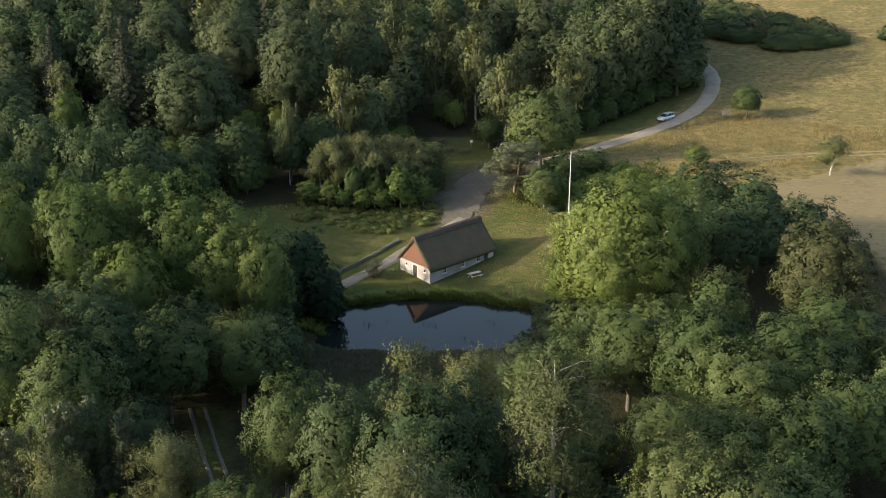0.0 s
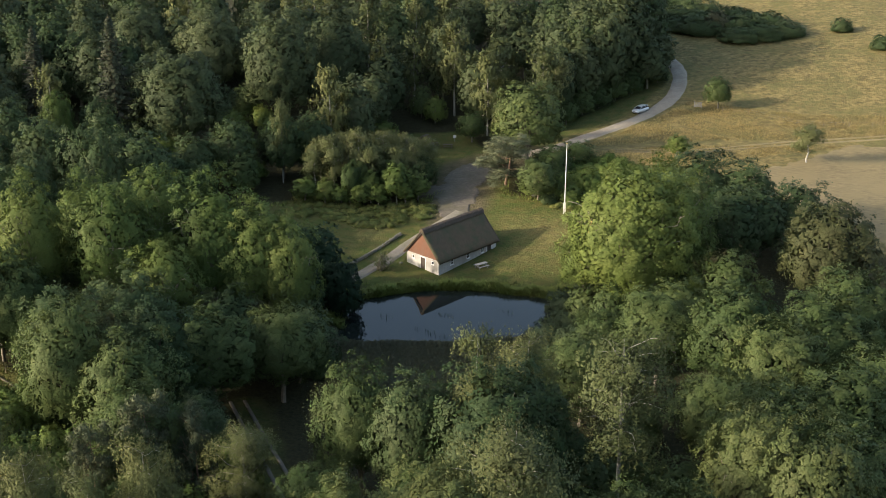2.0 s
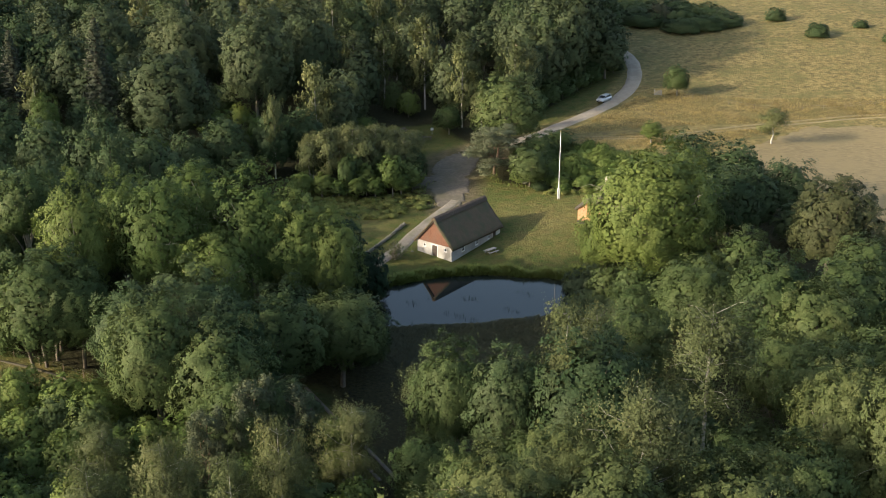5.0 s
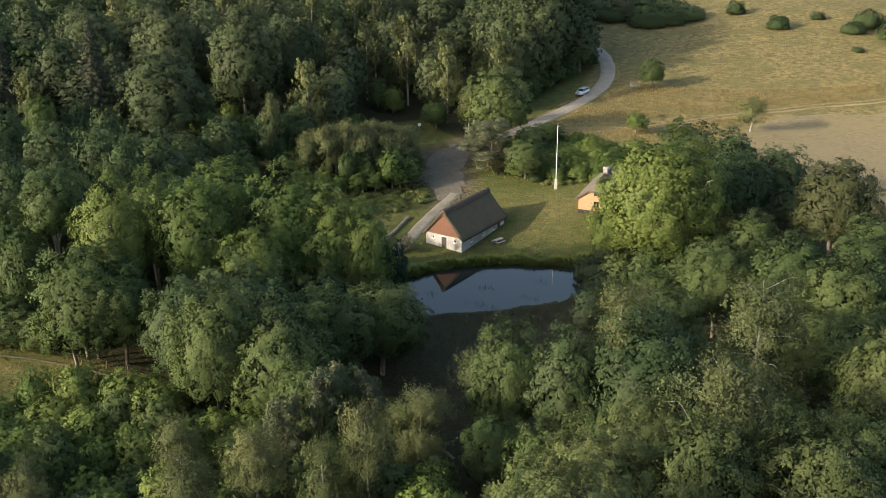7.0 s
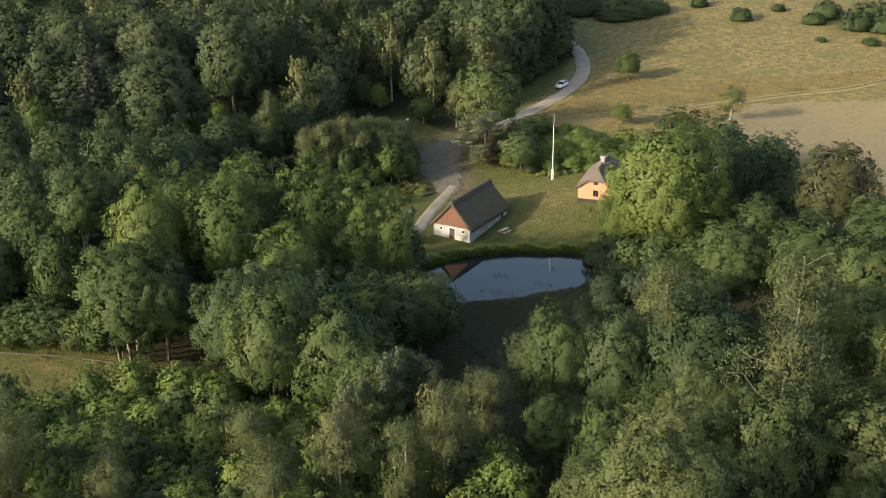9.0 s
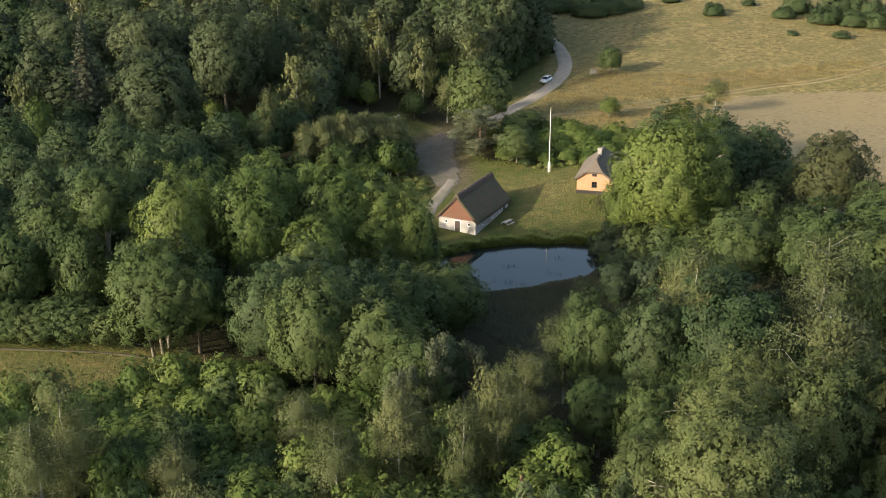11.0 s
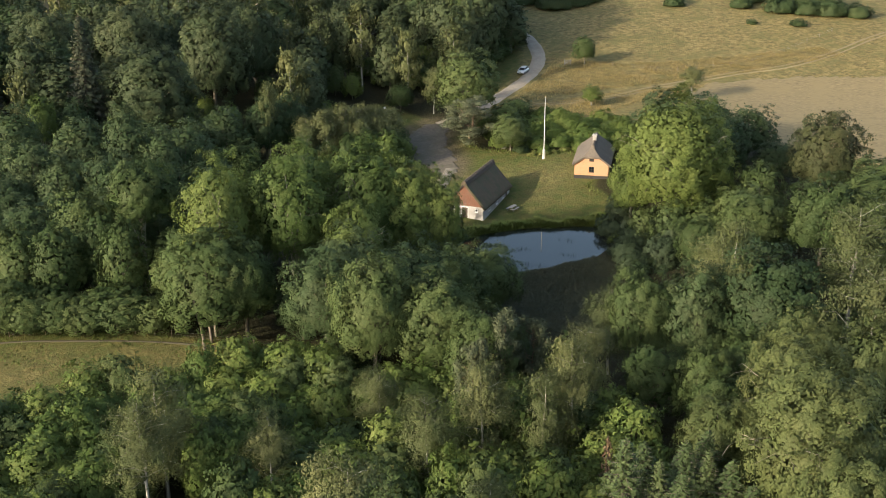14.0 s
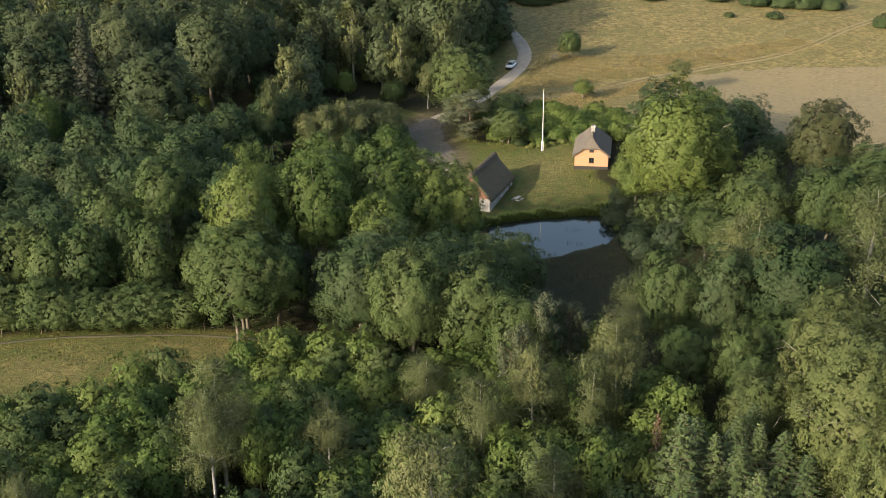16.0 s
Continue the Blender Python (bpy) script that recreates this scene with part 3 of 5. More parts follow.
def pine_tree(seed, label, R, H, leaves, size=0.36):
    """A pine: a bent reddish trunk, open limbs, and needle clumps at their ends."""
    rng = np.random.default_rng(seed)
    runs, at, out = [], [], []
    r0 = 0.014 * H
    trunk = limb(rng, (0, 0, -0.5), (rng.normal(0, 0.5), rng.normal(0, 0.5), H * 0.93), r0 * 1.2, r0 * 0.3, 6, 0.1)
    ends = []
    for k in range(40):
        z = H * rng.uniform(0.14, 0.95)
        a = rng.uniform(0, 2 * math.pi)
        w = R * rng.uniform(0.45, 1.0) * (1.15 - 0.75 * max(0, z / H - 0.45))
        e = np.array([math.cos(a) * w, math.sin(a) * w, z + w * rng.uniform(-0.05, 0.35)])
        runs.append(limb(rng, (0, 0, z - 0.4), e, r0 * 0.35, r0 * 0.08, 4, 0.2))
        ends += [e, e * [0.72, 0.72, 1] + rng.normal(0, 0.4, 3)]
    ends.append(np.array([0, 0, H * 0.96]))
    for e in ends:
        n = leaves // len(ends)
        v = unit(rng.normal(0, 1, (n, 3)) + [0, 0, 0.4])
        at.append(e + v * rng.uniform(0.3, 1.0, (n, 1)) * R * 0.32 * [1, 1, 0.7])
        out.append(v)
    verts = sprays(rng, np.concatenate(at), np.concatenate(out), size, 0.35)
    return plant_kind("pine_tree", label, "tree", (("trunk", tubes("trunk", [trunk] + runs, BARK_PINE, 5)), ("crown", tri_mesh("pine_crown", verts, LEAF["pine"]))))


def shrub(seed, label, R, H, leaves, size, leaf="shrub", lumps=14, bare=False):
    """A bush: several stems from the ground and leafy boughs down to the grass."""
    rng = np.random.default_rng(seed)
    c = rng.normal(0, 1, (lumps, 3))
    c = unit(c) * rng.uniform(0.25, 0.75, (lumps, 1)) * [R, R, 0.45 * H]
    c[:, 2] = np.abs(c[:, 2]) * 1.2 + 0.14 * H
    at, out, runs = [], [], []
    for k in range(lumps):
        n = leaves // lumps
        v = unit(rng.normal(0, 1, (n, 3)) + [0, 0, 0.3])
        at.append(c[k] + v * rng.uniform(0.5, 1.1, (n, 1)) * [1.4 * R / lumps ** 0.5, 1.4 * R / lumps ** 0.5, 1.05 * H / lumps ** 0.5])
        out.append(v + 0.6 * unit(c[k] - [0, 0, 0.3 * H]) + [0, 0, 0.2])
        runs.append(limb(rng, (*rng.normal(0, 0.12 * R, 2), -0.3), c[k] * (1.15 if bare else 1), 0.05, 0.015, 4, 0.2))
        if bare:
            for j in range(5):
                runs.append(limb(rng, c[k] * rng.uniform(0.5, 0.9), c[k] * 1.2 + rng.normal(0, 0.3, 3), 0.02, 0.008, 3, 0.2))
    verts = joined(sprays(rng, np.concatenate(at), np.concatenate(out), size, 0.65))
    return plant_kind("bush", label, "bush", (("stem", tubes("stem", runs, BARK, 4)), ("foliage", tri_mesh("foliage", verts, LEAF[leaf]))))


KINDS = {
    "ash": ([broad_tree(s, "ash", BARK_PALE, "ash_tree", "tall ash tree with airy yellow-green crown and pale bare limbs", 6.0, 20, 4.5, 20000, 0.22, 24, 5, 0.42) for s in (1, 2)], 6.0, 20),
    "wideash": ([broad_tree(61, "sunash", BARK_PALE, "ash_tree", "broad sunlit ash with a domed yellow-green crown", 9.4, 24, 1.5, 44000, 0.24, 44, 6, 0.4)], 9.4, 24),
    "oak": ([broad_tree(s, "oak", BARK, "broadleaf_tree", "broad-leaved tree with a dense rounded green crown", 5.0, 15, 2.6, 18000, 0.2, 20, 0, 0.42) for s in (3, 4, 5)], 5.0, 15),
    "oak_mid": ([broad_tree(s, "oak", BARK, "broadleaf_tree", "broad-leaved tree with a dense rounded green crown", 5.0, 15, 1.0, 8000, 0.29, 20, 0, 0.4) for s in (34, 35, 36)], 5.0, 15),
    "maple_mid": ([broad_tree(s, "maple", BARK, "maple_tree", "large dark green tree with a dense domed crown", 5.2, 15, 0.8, 8000, 0.29, 20, 0, 0.4) for s in (37, 38)], 5.2, 15),
    "great": ([broad_tree(s, "wood", BARK, "great_tree", "very large old tree with a broad dark green crown", 9.0, 26, 1.0, 20000, 0.36, 40) for s in (51, 52)], 9.0, 26),
    "willow": ([broad_tree(39, "willow", BARK, "bush", "grey-green sallow bush at the pond's edge", 3.0, 3.6, 0.05, 5000, 0.22, 20, 0, 0.2, 0.0, "bush", "stem", "foliage")], 3.0, 3.6),
    "maple": ([broad_tree(s, "maple", BARK, "maple_tree", "large dark green tree with a dense domed crown", 5.2, 15, 2.6, 19000, 0.2, 22, 0, 0.42) for s in (6, 7)], 5.2, 15),
    "bare": ([broad_tree(8, "olive", BARK_PALE, "broadleaf_tree", "green tree with dead pale branches showing in its crown", 5.0, 16, 2.6, 40000, 0.14, 32, 8, 0.4, 0.1)], 5.0, 16),
    "brown": ([broad_tree(9, "brown", BARK, "broadleaf_tree", "tree with bronze-brown leaves and a rounded crown", 5.5, 17, 2.5, 16000, 0.23, 24, 0, 0.4)], 5.5, 17),
    "dark": ([broad_tree(10, "dark", BARK, "broadleaf_tree", "dense very dark green tree beside the pond", 3.8, 11, 0.3, 6000, 0.34, 16, 0, 0.32)], 3.8, 11),
    "young": ([broad_tree(11, "oak", BARK_PALE, "young_tree", "slender young tree with light green leaves", 2.0, 9, 1.8, 2600, 0.3, 14),
               broad_tree(12, "ash", BARK_PALE, "young_tree", "slender young tree with light green leaves", 2.2, 9, 1.4, 2600, 0.3, 14)], 2.1, 9),
    "thicket": ([broad_tree(s, k, BARK, "thicket_tree", "small bushy tree in a green thicket", 3.0, 8, 0.1, 4600, 0.225, 16, 0, 0.36) for s, k in ((13, "shrub"), (14, "shrub"), (15, "oak"))], 3.0, 8),
    "birch": ([birch_tree(s, "birch with drooping yellow-olive foliage and a white trunk", 3.4, 16, 20000, 0.165) for s in (16, 17, 18)], 3.4, 16),
    "birch_mid": ([birch_tree(s, "birch with drooping yellow-olive foliage and a white trunk", 3.4, 16, 9000, 0.27, leaf="pale") for s in (40, 41)], 3.4, 16),
    "palebirch": ([birch_tree(63, "birch with a broad drooping crown of pale yellow-green leaves", 4.2, 18, 26000, 0.165, 0.12, "pale")], 4.2, 18),
    "highbirch": ([birch_tree(19, "tall birch, white trunk and bare limbs under a drooping crown", 3.8, 20, 18000, 0.17, 0.42)], 3.6, 20),
    "spruce": ([spruce_tree(s, "blue-green spruce with upright tips", 3.0, 13, "spruce", 230, 56, 0.29) for s in (20, 21)], 3.0, 13),
    "oldspruce": ([spruce_tree(22, "tall old dark spruce with brownish boughs", 4.8, 24, "darkspruce", 230, 44, 0.6)], 4.8, 24),
    "rust": ([spruce_tree(25, "small dead spruce with rust-coloured needles", 1.6, 8, "rust", 60, 9, 0.3)], 1.6, 8),
    "pine": ([pine_tree(s, "pine with grey-green needle clumps and reddish limbs", 3.6, 12, 13000) for s in (23, 24)], 3.6, 12),
    "bush": ([broad_tree(s, "scrub", BARK, "bush", "rounded green bush growing in rough grass", 2.4, 3.4, 0.05, 4000, 0.22, 14, 0, 0.2, 0.0, "bush", "stem", "foliage") for s in (26, 27)], 2.4, 3.4),
    "olive": ([broad_tree(s, "olive", BARK_PALE, "broadleaf_tree", "broad tree with light olive-green leaves", 5.0, 15, 2.4, 24000, 0.175, 26, 3, 0.42) for s in (45, 46)], 5.0, 15),
    "yardbush": ([broad_tree(s, "shrub", BARK, "bush", "low yellowish green bush at the edge of the yard", 2.4, 3.0, 0.05, 3600, 0.2, 12, 0, 0.2, 0.0, "bush", "stem", "foliage") for s in (73, 74)], 2.4, 3.0),
    "scrub": ([broad_tree(s, "scrub", BARK, "bush", "dense green scrub on the dry meadow", 5.0, 5.0, 0.05, 7500, 0.32, 22, 0, 0.2, 0.0, "bush", "stem", "foliage") for s in (42, 43)], 5.0, 5.0),
    "paleshrub": ([broad_tree(71, "sedge", BARK, "bush", "pale grey-leaved shrub among green scrub", 3.0, 3.6, 0.05, 2600, 0.3, 12, 0, 0.2, 0.0, "bush", "stem", "foliage")], 3.0, 3.6),
    "tallash": ([broad_tree(72, "oak", BARK_PALE, "ash_tree", "tall ash with a bare pale trunk under a flat crown", 4.6, 19, 10.0, 11000, 0.25, 16, 4, 0.35)], 4.6, 19),
    "park": ([broad_tree(44, "oak", BARK, "broadleaf_tree", "round-crowned tree with several sturdy trunks at the pasture's edge", 5.2, 15, 1.2, 20000, 0.21, 26, 0, 0.36, stems=4)], 5.2, 15),
    "thorn": ([shrub(28, "sparse thorn bush with bare twigs", 1.8, 3.2, 500, 0.15, "birch", 20, True)], 1.8, 3.2),
    "herb": ([shrub(29, "low clump of yellowish tall herbs", 1.3, 1.4, 800, 0.2, "herb", 16)], 1.3, 1.4),
    "far": ([broad_tree(s, leaf, BARK, "woodland_tree", "woodland tree with a tall dark green crown", 5.0, 19, 0.6, 5000, 0.44, 22, 0, 0.36) for s, leaf in ((30, "wood"), (31, "wood"), (32, "maple"))]
            + [birch_tree(33, "woodland birch with drooping olive crown", 4.0, 19, 4500, 0.45)], 4.8, 19),
}
chance = random.Random(5)
PLANTED = []


def plant(kind, x, y, top, width, group="", pick=None):
    """Plants one of a kind so that its top stands at that height above the water and its crown has that width."""
    if y > 128 and kind in ("oak", "maple", "birch"):
        kind += "_mid"
    kinds, R, H = KINDS[kind]
    z = height(x, y) - 0.05
    s, sz = width / (2 * R), (top - z) / H
    one = kinds[pick if pick is not None else chance.randrange(len(kinds))]
    made = copy_thing(one, Matrix.Translation((x, y, z)) @ Matrix.Rotation(chance.uniform(0, 6.283), 4, "Z") @ Matrix.Diagonal((s, s, sz, 1)))
    if group:
        made["group"] = group
    PLANTED.append((x, y, 17 if kind == "highbirch" else width))
    return made


# single trees: place, height of the top, width of the crown
for row in [(-33, 140, 25, 13), (-41, 145, 25.5, 13), (-45, 137, 25.8, 12), (-27.5, 139, 22.8, 12), (-55, 137, 26.2, 10), (-50, 145, 24, 10), (-68.4, 208.3, 20.7, 6.5), (-38, 132, 20, 10), (-23.5, 137.5, 20.5, 9.5),
            (31, 150, 20.5, 12), (18, 149, 14, 8.5)]:
    plant("ash", *row, "ash trees round the pond")
for row in [(40, 171, 18.6, 12.5), (47, 168.5, 17.5, 12), (53.5, 163, 15.5, 11), (51, 152, 11.5, 9), (41, 157, 17, 11.5), (46, 160, 16, 11)]:
    plant("maple", *row, "trees of the wood")
for row in [(35, 138, 14, 9), (27, 133, 12.5, 8),
            (29, 116, 19, 12.5), (31, 107, 18.3, 11.4), (38, 113, 18, 12.5), (22, 123, 15, 11.4), (16, 128, 10.5, 8.0), (45, 121, 17.5, 12.5)]:
    plant("oak", *row, "trees of the wood")
for row in [(11, 115, 13.5, 10.3), (22.5, 101, 15.5, 10), (25, 93, 17.5, 11.4), (33, 96, 18, 11.4), (40, 101, 17.5, 11.4), (28, 82, 20, 11.4), (11.5, 73.5, 19.5, 10), (51, 109, 17, 12.5), 
            (-38, 106, 20, 11.4), (-44.5, 108.5, 21.8, 10.5), (-31, 118, 17, 11.4), (-36, 98, 17.5, 9.1), (-23.6, 122.5, 14.7, 10.3),]:
    plant("oak", *row, "trees of the wood")
for row in [(-1.5, 91.5, 21.2, 13.7), (2, 99, 18, 10.3), (-9.5, 95.5, 19.2, 9.7), (-37, 116, 18.5, 11.4), (-47, 118, 19.5, 11.4), (-41, 124, 19, 11.4), (-30, 128, 14.5, 9.0),
            (-62, 212, 19, 9.0), (-28, 206, 16.5, 10.0), (-37, 203, 16.5, 10.0), (-43, 199, 15, 9.0), (-48, 192, 14.5, 9.0), (-22, 208, 16.5, 9.0)]:
    plant("maple", *row, "trees of the wood")
for row in [(18.6, 213, 20.2, 13.5), (9.2, 227, 11, 6.5), (17.5, 191, 11.6, 8), (21, 200, 11, 7.5), (27, 206, 10, 7.0), (36, 251, 26, 11.0), (63.6, 238.6, 14.6, 6.2), (-70, 151, 21, 10.0)]:
    plant("oak", *row, "trees by the road")
for row, k in (((-47.5, 216, 28.2, 19), 0), ((-30, 235, 31, 17), 1)):
    plant("great", *row, "great trees of the far wood", k)
plant("tallash", -63, 147.4, 24.5, 9.5)
for row in [(-45, 247, 30, 15), (-61, 252, 30, 15), (-18, 245, 29, 15), (-82, 212, 23, 14)]:
    plant("great", *row, "great trees of the far wood", 0)
plant("oldspruce", -59, 214.8, 33, 11)
plant("oldspruce", -76, 226, 29, 10)
plant("wideash", 23.6, 146.2, 25.2, 21)
plant("park", -58.4, 128.8, 21.2, 13.8)
plant("oak", -54.6, 127.6, 18.6, 8.5)
plant("brown", 48, 137, 21.4, 13)
plant("brown", -43, 113, 19.5, 7)
plant("oak", -14.4, 99, 18.6, 9)
for row in [(4, 68, 21, 12.0), (-7, 70, 22.5, 10.8), (-19, 66, 19, 9.6), (19.5, 81, 22, 10.8), (23, 77, 23, 10.8), (-22, 74, 15.5, 8.4)]:
    plant("olive", *row, "trees of the wood")
plant("bare", -15, 71.5, 22.3, 11)
plant("bare", -22.5, 60.5, 26.2, 14)
plant("bare", -26.5, 52, 23.5, 11)
plant("bare", -8, 78, 20.5, 9.6)
plant("dark", -21, 157.5, 12.8, 9)
plant("dark", -16.8, 152, 9, 6)
plant("dark", -23, 150, 10, 7)
for row in [(3.2, 107, 17.6, 7.5), (-2.8, 96.4, 23.4, 7), (-32.5, 84.5, 19.6, 5.5), (-37, 82.5, 18, 5.2), (-42.6, 85, 18.6, 6), (27.4, 237, 20, 7.5), (15, 222, 14.5, 5), (-27.9, 203.7, 19.7, 4),
            (-49, 84, 17.2, 5.5), (-72, 95.5, 19.5, 7), (-16, 103, 15, 6), (71, 205, 12.5, 6)]:
    plant("birch", *row, "birches in the wood")
for row in [(-3, 74.6, 25.8, 11), (-25.5, 93.5, 15.4, 7), (-63.4, 67, 23.5, 8.5)]:
    plant("palebirch", *row, "birches in the wood")
plant("highbirch", 10, 90.4, 26, 9)
plant("highbirch", -75, 89, 20.5, 6)
for row in [(-13, 209, 11.5, 6), (-5, 210, 11, 6), (-3, 205.5, 10, 4.5), (-9, 199.5, 9.5, 5), (-4.5, 198, 8.5, 4.5), (-14, 197.5, 10.5, 5), (-2, 201.5, 8.5, 4.5)]:
    plant("oak", *row, "trees of the wood")
for row in [(-18.5, 198, 14.6, 5), (-14, 200, 14.8, 5.6), (-9.6, 202, 13.8, 5.6), (-5.4, 204, 12.6, 5.2), (-11.6, 198, 12, 5), (-4, 201, 11.4, 5), (-21, 203, 12.6, 5.4), (-8, 208, 12, 5), (-16, 205, 13, 5.4), (-7, 199.5, 11.6, 4.8), (-22, 199, 12, 4.6), (-1.5, 207, 11, 5)]:
    plant("birch", *row, "birch grove by the parking ground")
for row in [(-15.6, 194.5, 10.6, 4.2), (-7.4, 193.5, 10.4, 4.4), (-12, 195, 8, 3.2), (46.7, 208, 10.2, 4.2)]:
    plant("young", *row, "saplings")
for row in [(-35, 95.6, 17.4, 6), (-30.5, 96.5, 15.5, 5), (-39.5, 93, 16, 5), (12.8, 200, 12.5, 11)]:
    plant("pine", *row, "pines")
for row in [(-37.6, 67.4, 17.8, 9.5), (-31.5, 67, 16.2, 9), (-29, 63.5, 15.6, 9), (-34.3, 63.5, 15.8, 9), (-26.5, 70.2, 14.4, 8), (-33, 71, 14.4, 8), (-30, 59.5, 15.5, 9), (-35.5, 59.5, 15.5, 9), (-40.5, 63, 14.8, 9), (-29.5, 66.2, 15.2, 7), (-34.6, 66.4, 15.4, 7)]:
    plant("spruce", *row, "young spruces")
plant("rust", -34.2, 75.2, 13, 3)
plant("thorn", -10.8, 166.8, height(-10.8, 166.8) + 4.6, 5.6)
for row in [(114.5, 273, 16.2, 6.4), (135.3, 244.2, 11.6, 4.6), (111.2, 290.5, 17, 5.5), (-2.7, 224.5, 5.8, 3), (129, 277.5, 15.5, 4), (123.8, 249.8, 11.6, 3)]:
    plant("bush", *row, "bushes on the meadow")
for row in [(70, 303, 16, 12), (76, 298, 16.4, 13), (78, 305, 17, 13), (73, 312, 17, 13), (80, 316, 18, 14), (76, 323, 18, 13), (84, 288, 15.6, 12), (90, 289, 16, 12), (96, 291, 16.2, 11), (87, 296, 17, 13), (94, 298, 17.4, 12), (88, 304, 18, 14),
            (140, 257, 15.4, 10), (146, 253, 15, 10), (152, 250, 14.6, 10), (158, 246, 13.6, 9), (148, 262, 17, 11), (131, 264, 15, 7), (138, 268, 17, 9), (154, 258, 17, 11), (158, 225, 11.4, 7), (163, 224, 11, 7)]:
    plant("scrub", *row, "scrub on the meadow")
plant("paleshrub", 80.5, 297.5, 18, 8)
for row in [(23, 190, 6.2, 5), (27, 187.5, 6.6, 5), (31, 190, 6.8, 6), (35, 187, 7, 6), (39, 190, 7.2, 6), (29, 183, 6, 4), (33, 181.5, 6.4, 5), (24, 194, 6, 5), (30, 195, 7, 6), (37, 195, 7, 6), (19, 189.5, 5.2, 3.4), (22.5, 186.5, 5.4, 3),
            (26, 160, 4, 5), (27, 165, 5, 5)]:
    plant("yardbush" if row[0] > 20 else "bush", *row, "bushes round the yard")


for row in [(15.5, 150.5, 3.2, 6), (18, 146, 4.4, 7), (14.5, 143, 3.6, 6.5), (11, 139.5, 3.4, 6), (20, 154.5, 3.8, 6), (14.5, 135, 5, 7), (22, 158, 3.6, 5), (23, 139, 6.5, 7), (27, 141, 6.5, 6), (20, 143, 6, 6), (8.5, 134, 3.5, 5), (19, 138, 5.5, 7), (-22, 143, 3.5, 6), (-20, 132, 4, 6)]:
    plant("willow", *row, "sallows round the pond")


def wood(kind, ring, count, over, width, apart, seed, group):
    """Fills a ring with trees of a kind, away from open ground and from the trees that stand already."""
    rng = random.Random(seed)
    x0, x1, y0, y1 = min(p[0] for p in ring), max(p[0] for p in ring), min(p[1] for p in ring), max(p[1] for p in ring)
    made = tries = 0
    while made < count and tries < count * 60:
        tries += 1
        x, y = rng.uniform(x0, x1), rng.uniform(y0, y1)
        w = rng.uniform(*width)
        if not bool(inside(x, y, ring)) or any(math.hypot(x - a, y - b) < apart * (w + c) / 2 for a, b, c in PLANTED):
            continue
        if any(bool(open_ground(x + dx * w * 0.35, y + dy * w * 0.35)) for dx, dy in ((0, 0), (1, 0), (-1, 0), (0, 1), (0, -1))):
            continue
        plant(kind, x, y, height(x, y) + rng.uniform(*over), w, group)
        made += 1
    return made


for row in [(20, 140.5, 9.5, 7), (27, 138.5, 10.5, 7.5), (23.5, 136.5, 9, 7), (30, 143, 11, 7), (17, 144, 7, 6)]:
    plant("thicket", *row, "thicket round the pond", 2)
for row in [(-22, 128.3, 11.6, 10.5), (-23, 136.5, 13, 8.5)]:
    plant("maple", *row, "trees of the wood")
for row in [(14, 98, 8.5, 6), (9, 97.5, 7.8, 6), (13.5, 104.5, 8.2, 6.5), (6, 95, 7.2, 5.5), (12.5, 92, 7.4, 5.5), (17.5, 95, 8.8, 6.5), (8, 103.5, 7.6, 6), (16, 108.5, 8.6, 6.5), (10.5, 87, 7.8, 5.5), (6.5, 88, 7.6, 5.5)]:
    plant("thicket", *row, "undergrowth round the tall birch", 2)
# woods, filled in round the single trees
for k in range(26):
    s = k / 25
    a = -102 + 46 * s
    b = 147.5 - 18.5 * s ** 1.15 + chance.uniform(-0.6, 1.4)
    if a > -65:
        continue
    plant("thicket", a, b, height(a, b) + chance.uniform(4.5, 9), chance.uniform(5, 7.5), "trees at the pasture's edge", 2)
wood("oak", [(8, 66), (34, 66), (62, 128), (34, 132), (14, 120), (-2, 100)], 7, (3, 6), (6, 8), 0.9, 1, "trees of the wood")
wood("oak", [(-26, 60), (10, 62), (10, 86), (-18, 96)], 14, (9, 13), (6, 9), 0.66, 3, "trees of the wood")
wood("maple", [(-50, 104), (-28, 98), (-22, 134), (-28, 150), (-62, 160), (-60, 134), (-50, 122)], 15, (7, 12), (7, 10), 0.72, 4, "trees of the wood")
wood("oak", [(-100, 147), (-84, 145), (-72, 141), (-65, 138), (-60, 135), (-56, 138), (-64, 144), (-84, 151), (-100, 152)], 14, (11, 16), (7, 10), 0.5, 15, "trees at the pasture's edge")
wood("maple", [(-98, 148), (-60, 140), (-46, 150), (-50, 192), (-90, 200)], 34, (10, 17), (8, 12), 0.66, 5, "trees of the wood")
wood("birch", [(-92, 88), (-70, 72), (-40, 60), (-38, 96), (-92, 104)], 4, (9, 13), (4.5, 6.5), 0.8, 6, "birches in the wood")
wood("thicket", [(-104, 84), (-66, 66), (-30, 56), (-24, 98), (-46, 112), (-50, 98), (-96, 96), (-104, 96)], 112, (6, 10.5), (4.8, 7.4), 0.52, 7, "thicket trees")
wood("thicket", [(-50, 98), (-104, 96), (-106, 113), (-92, 114.5), (-80, 116), (-64, 115), (-54, 118), (-48, 119), (-46, 112)], 58, (5.5, 9), (5, 7), 0.52, 16, "thicket trees")
for row in [(40.5, 249, 29, 10), (45, 256.5, 31, 11), (50, 265, 32, 10), (54, 272.5, 32, 10), (34.5, 245, 25, 10), (29, 241, 24, 9), (55, 281, 33, 11), (47, 268, 33, 11), (24, 231, 23, 9)]:
    plant("far", *row, "trees of the far wood")
